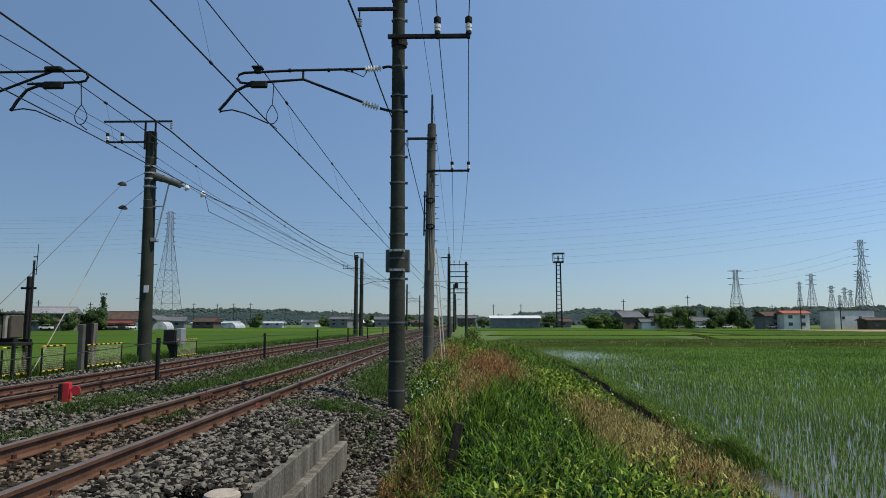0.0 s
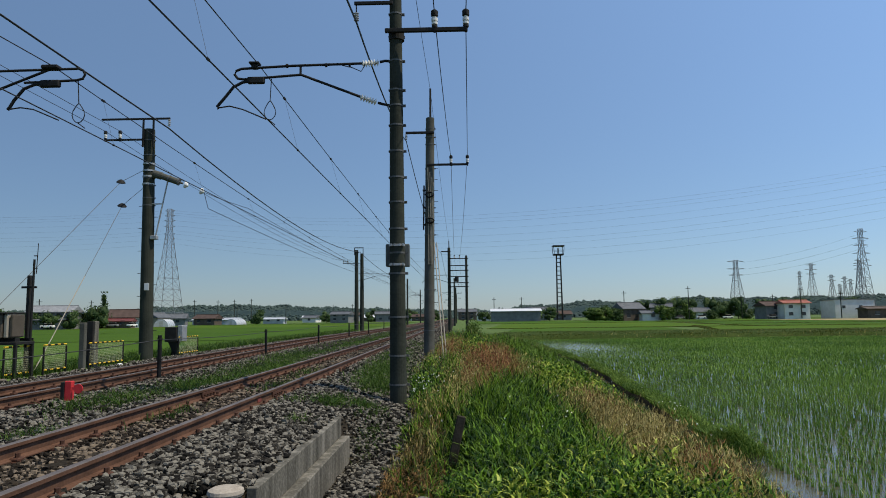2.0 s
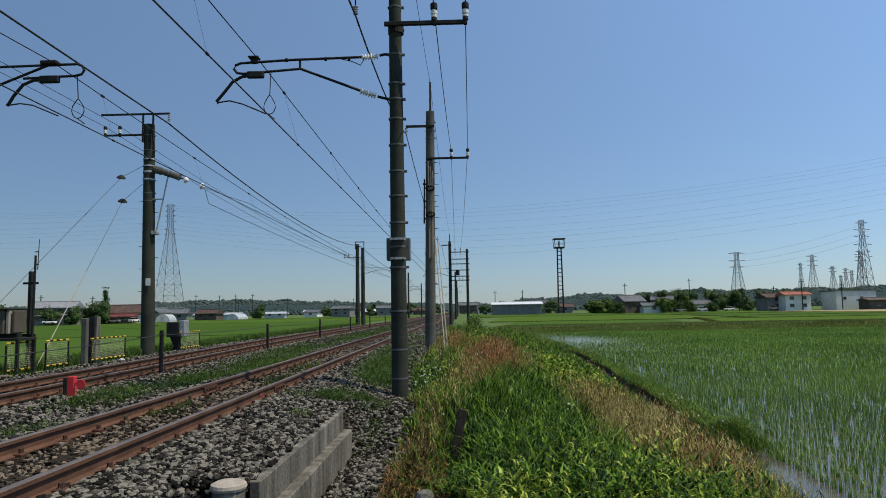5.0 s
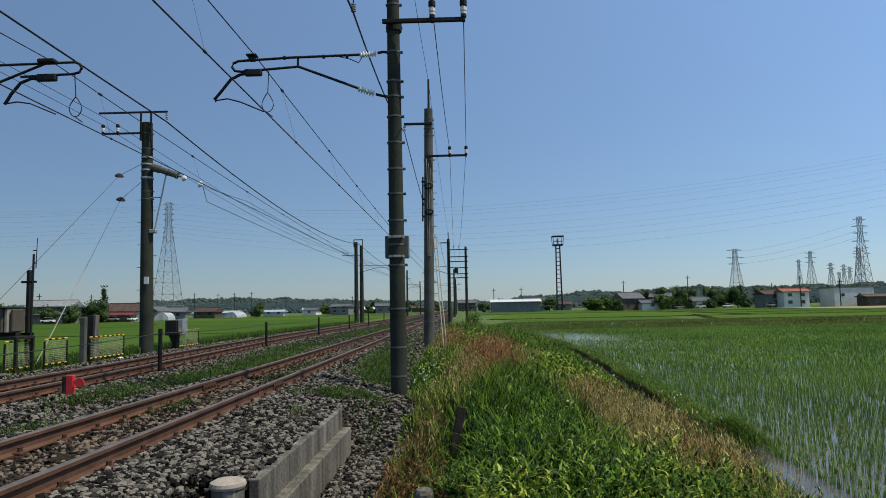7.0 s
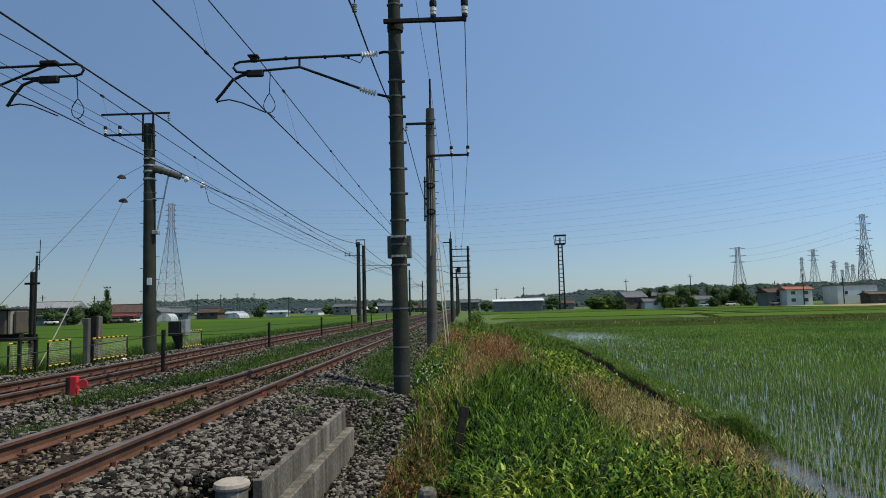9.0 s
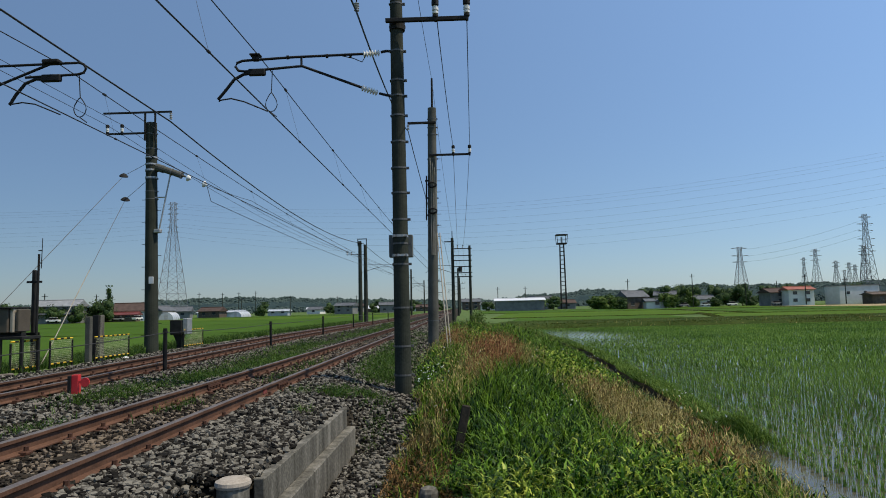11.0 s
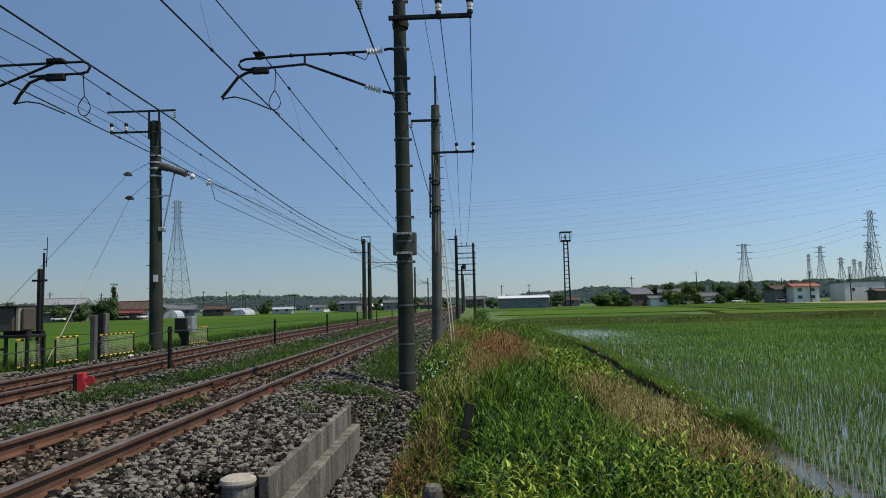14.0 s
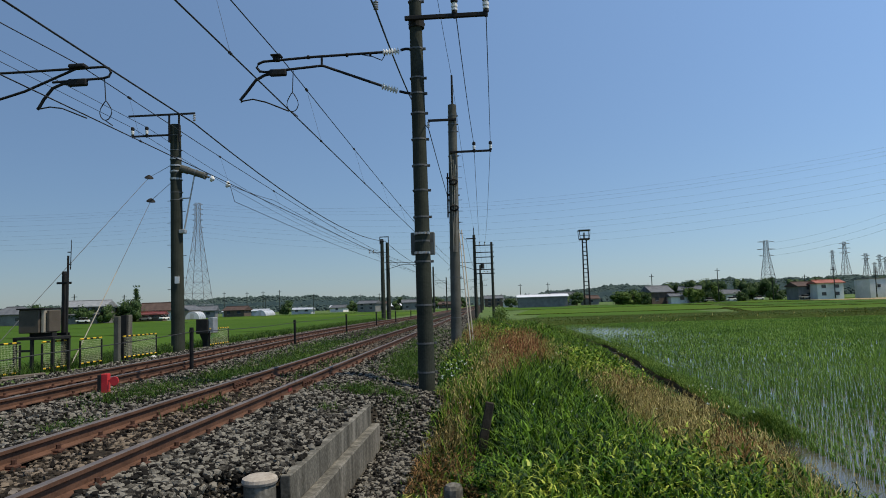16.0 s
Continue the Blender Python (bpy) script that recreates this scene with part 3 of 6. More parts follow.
def crossarm(e, x0, x1, z, d=0.06, y=-0.2):
    b = box(bmesh.new(), (x0, y - d / 2, z - d / 2), (x1, y + d / 2, z + d / 2), 0.006)
    return part("crossarm", b, M["dark"], e, "dark steel cross-arm")


def build_main_pole():
    e = thing("catenary_pole", "tall grey concrete catenary pole with steel bands and cantilever", "pole", (-1.11, 12.5, 0), group="line-side poles")
    bands = [-0.10, 0.42, 1.12, 1.92, 2.30, 2.75, 3.25, 3.72, 4.22, 4.72, 5.10, 5.40, 5.97, 6.45, 6.9, 7.3]
    shaft(e, 10.3, 0.155, 0.10, (-0.02, 0), -0.6, bands)
    arm_assembly(e, 0.0, -3.08, -3.44)
    crossarm(e, -0.2, 1.36, 6.50, 0.075)
    b = rod(bmesh.new(), (0, 0, 6.38), (0, 0, 6.58), 0.15, seg=16)
    part("arm_collar", b, M["dark"], e)
    for x in (0.74, 1.33):
        pin_insulator(e, x, 6.55, -0.2)
    crossarm(e, -0.78, -0.05, 7.05)
    b = rod(bmesh.new(), (-0.74, -0.2, 7.05), (-0.74, -0.2, 6.86), 0.012)
    part("hanger", b, M["dark"], e)
    insulator(e, (-0.74, -0.2, 6.87), (0, 0, -1), 4, 0.05, 0.045, M["brown_porcelain"], "grey suspension insulator")
    b = box(bmesh.new(), (-0.235, 0.10, 2.06), (0.21, 0.28, 2.48), 0.012)
    part("junction_box", b, M["box_grey"], e, "grey painted steel junction box")
    for z in (2.08, 2.44):
        b = bmesh.new()
        rod(b, (-0.013, 0, z - 0.02), (-0.013, 0, z + 0.02), 0.150, seg=20)
        for k in (-0.11, -0.04, 0.05, 0.11):
            box(b, (k - 0.015, -0.165, z - 0.022), (k + 0.015, -0.09, z + 0.022))
        part("box_strap", b, M["steel"], e, "bright bolted steel strap")


def build_second_pole():
    e = thing("feeder_pole", "grey concrete pole with cable pipes and a top rod", "pole", (-1.18, 27, 0), group="line-side poles")
    shaft(e, 9.2, 0.215, 0.17, (0.14, 0), -0.7, (0.6, 2.2, 3.4, 4.4, 5.5, 7.1, 8.1, 8.4, 8.75), (0.8, 7.4, 0.45, 1), material=M["pole_pale"])
    part("top_rod", rod(bmesh.new(), (0.15, 0, 9.2), (0.16, 0, 10.45), 0.045, 0.04), M["dark"], e)
    crossarm(e, -0.85, 0.3, 8.55, 0.09)
    crossarm(e, 0.0, 1.66, 7.22, 0.08)
    for x in (0.97, 1.63):
        pin_insulator(e, x, 7.26, -0.2)
    insulator(e, (-0.83, -0.2, 8.5), (0, 0, -1), 4, 0.06, 0.06, M["brown_porcelain"], "grey suspension insulator")
    for k, x in enumerate((-0.02, 0.06, 0.14, 0.2)):
        b = tube(bmesh.new(), [(x + 0.05, -0.25, 7.1 - 0.2 * k), (x + 0.07, -0.23, 6.0), (x * 0.8 + 0.05, -0.23, 4.4), (x * 0.6 + 0.04, -0.22, 3.2)], 0.018, 6)
        part("cable_pipe", b, M["cream"], e, "pale cable pipe")
    for z in (6.0, 4.95):
        b = tube(bmesh.new(), [(0.1 + 0.16 * math.cos(a), -0.26 + 0.05 * math.sin(2 * a), z + 0.10 * math.sin(a)) for a in [k * math.tau / 14 for k in range(15)]], 0.035, 6)
        part("cable_coil", b, M["black"], e, "black coiled cable")
    b = bmesh.new()
    rod(b, (-0.165, -0.08, 4.6), (-0.13, -0.08, 6.4), 0.032)
    for z in (4.8, 5.5, 6.2):
        box(b, (-0.19, -0.12, z - 0.03), (-0.06, -0.04, z + 0.03))
    part("conduit", b, M["dark"], e)
    g = thing("guy_rod", "pale yellow guard rods of a stay wire in the grass", "stay", (-0.5, 23.4, -0.55))
    for k, (x, y) in enumerate(((0, 0), (0.1, 0.05))):
        part("stay_guard", rod(bmesh.new(), (x, y, -0.1), (x - 0.42, y + 3.2, 4.6), 0.02, seg=8), M["cream"], g)


def build_left_pole():
    e = thing("tension_pole", "stout concrete pole with tensioner and stay wires", "pole", (-12.0, 26, 0), group="line-side poles")
    shaft(e, 8.65, 0.26, 0.20, (-0.12, 0), -0.5, (5.6, 5.9, 6.4, 6.7, 7.6, 8.2), (0.3, 5.6, 0.44, -1), side=-1)
    crossarm(e, -1.95, 0.77, 9.03, 0.07)
    crossarm(e, -1.82, -0.25, 8.2, 0.07)
    for x in (-0.28, 0.12):
        part("riser", box(bmesh.new(), (x - 0.03, -0.24, 7.9), (x + 0.03, -0.18, 9.05)), M["dark"], e)
    for x in (-1.78, -1.2):
        pin_insulator(e, x, 8.24, -0.2)
    insulator(e, (0.74, -0.2, 8.98), (0, 0, -1), 4, 0.06, 0.07, M["brown_porcelain"], "grey suspension insulator")
    # the tension balancer: a horizontal tube with its strut
    b = bmesh.new()
    rod(b, (0.15, -0.1, 6.85), (0.45, -0.1, 6.75), 0.15, seg=14)
    rod(b, (0.40, -0.1, 6.77), (1.15, -0.1, 6.50), 0.125, seg=14)
    rod(b, (1.12, -0.1, 6.51), (1.3, -0.1, 6.44), 0.04)
    part("tension_balancer", b, M["pole_pale"], e, "pale steel tension balancer tube")
    for k in (0.0, 0.45, 0.95):
        c0 = Vector((0.40, -0.1, 6.77)).lerp(Vector((1.15, -0.1, 6.50)), k)
        part("tube_collar", rod(bmesh.new(), c0, c0 + Vector((0.05, 0, -0.018)), 0.142, seg=14), M["band"], e)
    for z in (6.45, 6.75, 6.98, 7.25):
        part("steel_band", rod(bmesh.new(), (-0.10, 0, z - 0.03), (-0.10, 0, z + 0.03), 0.232, seg=20), M["steel"], e, "bright galvanised steel band")
    b = bmesh.new()
    rod(b, (0.72, -0.1, 6.66), (0.28, -0.1, 4.35), 0.03)
    rod(b, (0.1, -0.1, 5.65), (0.55, -0.1, 5.65), 0.025)
    box(b, (0.1, -0.2, 4.25), (0.36, 0.0, 4.4), 0.02)
    part("strut", b, M["steel"], e, "steel strut")
    b = box(bmesh.new(), (-0.02, -0.28, 2.28), (0.16, -0.25, 2.55), 0.005)
    part("number_plate", b, M["white"], e, "small white plate")
    for at, r in (((1.42, -0.1, 6.38), 0.13), ((2.05, -0.1, 6.12), 0.13)):
        b = lathe(bmesh.new(), ((0.03, -0.08), (r, -0.03), (r * 1.02, 0.0), (r * 0.6, 0.05), (0.03, 0.1)), 16, Matrix.Translation(at) @ Vector((1, 0, -0.4)).to_track_quat("Z", "Y").to_matrix().to_4x4())
        part("disc_insulator", b, M["porcelain"], e, "white porcelain disc insulator")
    for at in ((-1.05, -0.3, 6.5), (-0.92, -0.4, 5.55)):
        b = lathe(bmesh.new(), ((0.03, 0.1), (0.10, 0.06), (0.16, 0.0), (0.17, -0.03), (0.12, -0.02), (0.04, -0.06)), 16, Matrix.Translation(at) @ pose(0, 0, 0, 20, 15, 0))
        part("guy_insulator", b, M["dark"], e, "dark disc insulator on the stay wire")
    b = bmesh.new()
    tube(b, [(-0.15, 0, 7.1), (-1.05, -0.3, 6.5), (-1.6, -6.0, 1.73), (-1.8, -8.0, 0.0), (-1.85, -8.6, -0.5)], 0.010, 5)
    part("stay_wire", b, M["band"], e, "thin grey stay wire")
    b = tube(bmesh.new(), [(-0.2, 0, 6.4), (-0.92, -0.4, 5.55), (-0.4, -5.5, 0.55), (-0.3, -6.5, -0.4)], 0.010, 5)
    part("stay_wire", b, M["band"], e, "thin grey stay wire")
    part("stay_guard", tube(bmesh.new(), [(-0.62, -3.35, 2.65), (-0.4, -5.5, 0.55), (-0.3, -6.5, -0.4)], 0.016, 6), M["cream"], e, "pale guard tube on the stay wire")


def far_pole(x, y, h, r=0.17, tilt=0.0, left_arm=False, right_arm=True, cant=0, cant_z=5.9):
    e = thing("catenary_pole", "dark concrete catenary pole further down the line", "pole", (x, y, 0), group="line-side poles")
    shaft(e, h, r, r * 0.75, (tilt, 0), -0.7)
    if right_arm:
        crossarm(e, 0 if x > -5 else -1.6, 1.5 if x > -5 else 0.7, h - 1.6)
        for k in (0.8, 1.45) if x > -5 else (-1.5, -1.0):
            pin_insulator(e, k, h - 1.57, -0.2)
    if left_arm:
        crossarm(e, -1.3, 0.2, h - 0.4)
    if cant:
        b = bmesh.new()
        z = cant_z
        tube(b, [(0, 0, z), (cant, 0, z - 0.1), (cant, 0, z - 0.35), (cant * 0.6, 0, z - 0.3), (0, 0, z - 0.95)], 0.03, 6)
        tube(b, [(cant * 0.9, 0, z - 0.4), (cant * 1.08, 0, z - 0.9)], 0.03, 6)
        part("cantilever_tube", b, M["dark"], e)
    return e


build_main_pole()
build_second_pole()
build_left_pole()


def build_far_cantilever():
    """Pole left of the far track; its cantilever reaches to the right and its registration arm points back to the left."""
    e = thing("catenary_pole", "grey concrete catenary pole with a dark cantilever over the far track", "pole", (-11.4, 12.5, 0), group="line-side poles")
    shaft(e, 9.0, 0.155, 0.11, (0, 0), -0.6, (5.97, 5.1), (0.3, 8.0, 0.45, 1))
    b = bmesh.new()
    tube(b, [(0.62, 0, 5.94), (2.5, 0, 5.94), (4.15, 0, 5.96), (4.24, 0, 5.92), (4.28, 0, 5.84), (4.24, 0, 5.76), (4.12, 0, 5.73), (3.1, 0, 5.70)], 0.026, 8)
    tube(b, [(0.65, 0, 5.05), (2.54, 0, 5.55), (3.62, 0, 5.97)], 0.026, 8)
    part("cantilever_tube", b, M["dark"], e, "dark steel cantilever tube")
    b = box(bmesh.new(), (3.45, -0.09, 5.95), (3.78, 0.09, 6.03), 0.02)
    part("wire_clamp", b, M["dark"], e)
    part("swivel_bracket", box(bmesh.new(), (3.42, -0.05, 5.60), (3.80, 0.05, 5.74), 0.02), M["dark"], e)
    b = bmesh.new()
    tube(b, [(3.5, 0, 5.66), (3.3, 0, 5.66), (3.1, 0, 5.58), (2.92, 0, 5.36), (2.84, 0, 5.22), (2.80, 0, 5.17)], 0.03, 8)
    tube(b, [(2.82, 0, 5.18), (3.05, 0, 5.21), (3.3, 0, 5.17), (3.8, 0, 4.95)], 0.014, 6)
    part("registration_arm", b, M["dark"], e)
    b = bmesh.new()
    cx, cz = 4.18, 5.06
    tube(b, [(cx - 0.03, 0, 5.72), (cx, 0, cz + 0.22)], 0.010, 5)
    tube(b, [(cx + 0.125 * math.sin(a) * (1 - 0.6 * max(0.0, math.cos(a))), 0, cz + 0.02 + 0.19 * math.cos(a)) for a in [k * math.tau / 14 for k in range(15)]], 0.010, 5)
    tube(b, [(cx - 0.02, 0, cz - 0.16), (cx + 0.14, 0, cz - 0.28)], 0.010, 5)
    part("hanger_loop", b, M["dark"], e)
    insulator(e, (0.28, 0, 5.95), (1, 0, 0), 6, 0.065, 0.055)
    insulator(e, (0.32, 0, 4.96), (1, 0, 0.27), 6, 0.065, 0.055)
    part("hinge_fitting", box(bmesh.new(), (0.1, -0.05, 5.88), (0.3, 0.05, 6.0), 0.01), M["dark"], e)
    part("hinge_fitting", box(bmesh.new(), (0.1, -0.05, 4.9), (0.34, 0.05, 5.0), 0.01), M["dark"], e)


def build_far_poles():
    far_pole(-12.0, 80, 9.2, 0.26, 0.0, cant=4.0, cant_z=6.4)
    far_pole(-11.4, 80.3, 8.8, 0.26, 0.0, right_arm=False)
    g = thing("pole_top_frame", "dark steel frame across the tops of two poles", "frame", (-12.0, 80.1, 0))
    for z, x0, x1 in ((9.45, -0.25, 0.85), (8.9, -0.2, 0.3)):
        part("crossbar", box(bmesh.new(), (x0, -0.3, z - 0.05), (x1, -0.2, z + 0.05)), M["dark"], g)
    for x in (-0.22, 0.8):
        part("upright", box(bmesh.new(), (x - 0.04, -0.3, 8.6), (x + 0.04, -0.2, 9.42)), M["dark"], g)
    far_pole(-9.75, 130, 8.6, 0.2, 0.05, cant=2.4)
    far_pole(-10.7, 192, 9.0, 0.2, cant=3)
    far_pole(-10.5, 242, 9.0, 0.2, cant=3)
    far_pole(-0.7, 130, 8.6, 0.2, right_arm=True, cant=-2.8)
    far_pole(-0.6, 180, 9.0, 0.2, cant=-3)
    far_pole(-0.6, 232, 9.0, 0.2, cant=-3)
    # platform of two poles with cross-arms and a transformer
    e = thing("transformer_frame", "two dark poles joined by cross-arms with a transformer", "pole", (-0.98, 77, 0), group="line-side poles")
    part("shaft", rod(bmesh.new(), (0, 0, -0.7), (0, 0, 9.0), 0.2, 0.16, 16), M["pole"], e)
    part("shaft", rod(bmesh.new(), (1.95, 0, -0.9), (1.95, 0, 8.1), 0.17, 0.13, 16), M["pole"], e)
    part("top_rod", rod(bmesh.new(), (0, 0, 9.0), (0, 0, 9.8), 0.05), M["dark"], e)
    for z in (7.75, 6.95, 6.4, 5.7, 5.0, 4.55):
        part("crossarm", box(bmesh.new(), (0.0, -0.25, z - 0.05), (2.2, -0.17, z + 0.05)), M["dark"], e)
    part("crossarm", box(bmesh.new(), (-0.9, -0.25, 8.5), (0.2, -0.17, 8.62)), M["dark"], e)
    part("transformer", rod(bmesh.new(), (0.85, -0.25, 5.1), (0.85, -0.25, 5.7), 0.22, seg=14), M["dark"], e)
    for k in (0.6, 1.2):
        pin_insulator(e, k, 7.8, -0.21)
    b = bmesh.new()
    tube(b, [(0, 0, 5.9), (-2.8, 0, 5.85), (-2.85, 0, 5.6), (-1.7, 0, 5.6), (0, 0, 5.0)], 0.03, 6)
    tube(b, [(-2.6, 0, 5.55), (-3.1, 0, 5.05)], 0.03, 6)
    part("cantilever_tube", b, M["dark"], e)


build_far_cantilever()
build_far_poles()


# ---- overhead wires ----
def span(supports, sag, n=14):
    """Points of a wire hung between supports."""
    pts = []
    for i, (a, b) in enumerate(zip(supports, supports[1:])):
        a, b = Vector(a), Vector(b)
        s = sag[min(i, len(sag) - 1)] if isinstance(sag, tuple) else sag
        for k in range(n):
            t = k / n
            p = a.lerp(b, t)
            p.z -= s * (b - a).length / 50 * 4 * t * (1 - t)
            pts.append(p)
    return pts + [Vector(supports[-1])]


def wire(name, label, supports, sag, r, group="overhead wires"):
    ob = link_bm(name, tube(bmesh.new(), span(supports, sag), r, 5), M["wire"])
    return tagged(ob, label, "wire", group)


def catenary(contact, messenger, sag, label):
    """Messenger and contact wire with droppers and clips."""
    e = thing("overhead_line", label, "overhead line", group="overhead lines")
    ms = span(messenger, sag, 24)
    cs = span(contact, 0.0, 24)
    part("messenger_wire", tube(bmesh.new(), ms, 0.0105, 5), M["wire"], e)
    part("contact_wire", tube(bmesh.new(), cs, 0.0125, 5), M["wire"], e)
    my, cy = [p.y for p in ms], [p.y for p in cs]
    y = 3.9
    while y < 75:
        a = Vector((np.interp(y, my, [p.x for p in ms]), y, np.interp(y, my, [p.z for p in ms])))
        c = Vector((np.interp(y, cy, [p.x for p in cs]), y, np.interp(y, cy, [p.z for p in cs])))
        part("dropper", tube(bmesh.new(), [a, c], 0.0025, 4), M["wire"], e)
        part("dropper_clip", rod(bmesh.new(), a - Vector((0, 0.05, 0)), a + Vector((0, 0.05, 0)), 0.028, seg=8), M["wire"], e)
        part("dropper_clip", rod(bmesh.new(), c - Vector((0, 0.035, 0)), c + Vector((0, 0.035, 0)), 0.022, seg=8), M["wire"], e)
        y += 5.25


def build_wires():
    catenary([(-3.75, -38, 4.7), (-3.45, 12.5, 4.76), (-3.2, 76, 4.9), (-3.6, 130, 4.9), (-3.5, 230, 4.9)],
             [(-3.6, -38, 6.0), (-3.76, 12.5, 5.97), (-3.35, 76, 5.95), (-3.6, 130, 5.9), (-3.5, 230, 5.9)], 0.3, "messenger and contact wire over the near track")
    catenary([(-7.3, -38, 4.9), (-7.5, 12.5, 4.95), (-7.7, 79, 4.95), (-7.7, 130, 4.9), (-7.7, 230, 4.9)],
             [(-7.4, -38, 6.05), (-7.77, 12.5, 6.03), (-7.9, 79, 5.9), (-7.7, 130, 5.9), (-7.7, 230, 5.9)], 0.5, "messenger and contact wire over the far track")
    wire("feeder_cable", "thick dark feeder cable hung along the poles", [(-11.0, -26, 9.3), (-11.26, 25.8, 8.62), (-11.6, 79.8, 8.95), (-11.0, 130, 8.6), (-11, 240, 8.6)], (0.1, 1.0, 0.6), 0.030)
    for x in (-13.78, -13.2):
        wire("line_wire", "thin wire on pin insulators of the poles", [(x, -26, 8.8), (x, 25.8, 8.55), (x + 0.2, 79.8, 7.9), (x + 2.2, 130, 7.2), (-11.5, 240, 7)], (0.05, 0.7, 0.6), 0.010)
    wire("line_wire", "wire held by the tension balancer", [(-9.85, 25.9, 6.05), (-9.72, 26.0, 5.45), (-8.3, 79, 5.3), (-7.9, 130, 5.2)], 0.3, 0.012)
    wire("line_wire", "wire held by the tension balancer", [(-9.95, 25.9, 6.12), (-9.4, 30, 6.1), (-8.4, 79, 6.0)], 0.4, 0.010)
    wire("feeder_cable", "dark feeder cable on suspension insulators", [(-1.75, -38, 6.4), (-1.85, 12.3, 6.68), (-2.01, 26.8, 8.22), (-1.85, 76.8, 8.4), (-1.6, 130, 8.2)], 1.0, 0.018)
    wire("line_wire", "thin wire on pin insulators of the poles", [(-0.3, -38, 6.9), (-0.37, 12.3, 6.80), (-0.21, 26.8, 7.52), (-0.38, 76.8, 8.05), (0.1, 130, 7.3)], 0.7, 0.010)
    wire("line_wire", "thin wire on pin insulators of the poles", [(0.3, -38, 6.9), (0.22, 12.3, 6.80), (0.45, 26.8, 7.52), (0.22, 76.8, 8.05), (0.7, 130, 7.3)], 0.7, 0.010)
    wire("line_wire", "thin earth wire along the pole tops", [(-1.1, -38, 10.3), (-1.13, 12.5, 10.3), (-1.02, 27, 10.4), (-0.98, 77, 9.75), (-0.7, 130, 8.6)], 0.6, 0.008)


build_wires()


# ---- beside the near track ----
def build_retaining_block():
    e = thing("retaining_block", "weathered grey concrete retaining kerb holding back ballast", "kerb")
    for k in range(4):
        y0, y1 = 5.60 + 0.985 * k, 5.60 + 0.985 * (k + 1) - 0.008
        b = box(bmesh.new(), (-1.73, y0, -0.6), (-1.64, y1, -0.245), 0.008)
        bmesh.ops.subdivide_edges(b, edges=list(b.edges), cuts=2, use_grid_fill=True)
        for v in b.verts:
            v.co += 0.004 * noise.noise_vector(v.co * 7)
        part("upright_slab", b, M["concrete"], e)
    for k in range(3):
        y0, y1 = 5.60 + 1.31 * k, 5.60 + 1.31 * (k + 1) - 0.01
        b = box(bmesh.new(), (-1.642, y0, -1.0), (-1.52, y1, -0.50), 0.012)
        part("footing_block", b, M["concrete"], e)
    p = thing("concrete_post", "short round concrete post with a domed cap", "post", (-1.83, 5.40, -0.68))
    part("shaft", lathe(bmesh.new(), ((0.125, 0), (0.125, 0.40), (0.118, 0.425)), 20), M["concrete"], p, smooth=False)
    part("cap", lathe(bmesh.new(), ((0.135, 0.425), (0.142, 0.445), (0.135, 0.47), (0.10, 0.487), (0.04, 0.495)), 20), M["cap"], p, "pale domed cap")
    q = tagged(link_bm("boundary_stone", lathe(bmesh.new(), ((0.085, 0), (0.085, 0.22), (0.07, 0.255), (0.03, 0.27)), 10, pose(-0.34, 6.15, -0.74)), M["concrete"]),
               "small round-topped concrete boundary stone in the grass", "stone")
    b = box(bmesh.new(), (-0.055, -0.045, -0.1), (0.055, 0.045, 0.72), 0.012)
    bmesh.ops.subdivide_edges(b, edges=[x for x in b.edges if abs(x.verts[0].co.z - x.verts[1].co.z) > 0.3], cuts=5)
    for v in b.verts:
        v.co += 0.006 * noise.noise_vector(v.co * 9)
    s = tagged(link_bm("wooden_stake", b, M["stakewood"]), "leaning dark weathered wooden stake in tall grass", "stake")
    s.matrix_basis = pose(-0.13, 8.4, -0.80, -4, 12, 0)


def build_red_marker():
    e = thing("red_marker", "short red post with a red round target between the tracks", "marker", (-6.35, 11.05, -0.24))
    part("post", box(bmesh.new(), (-0.06, -0.02, -0.1), (0.055, 0.075, 0.385), 0.008), M["red"], e)
    # dark plate gives the post its shaded side by colour
    part("shaded_plate", box(bmesh.new(), (-0.12, -0.03, -0.1), (-0.062, 0.08, 0.37), 0.006), M["dark"], e, "dark plate coloured as the shaded side of the post")
    b = rod(bmesh.new(), (0.17, -0.03, 0.265), (0.17, -0.01, 0.265), 0.075, seg=16)
    part("target", b, M["red"], e)
    part("arm", box(bmesh.new(), (0.05, -0.012, 0.25), (0.12, 0.008, 0.29)), M["red"], e)
    part("foot", box(bmesh.new(), (0.02, -0.01, -0.08), (0.10, 0.09, 0.03), 0.01), M["white"], e)


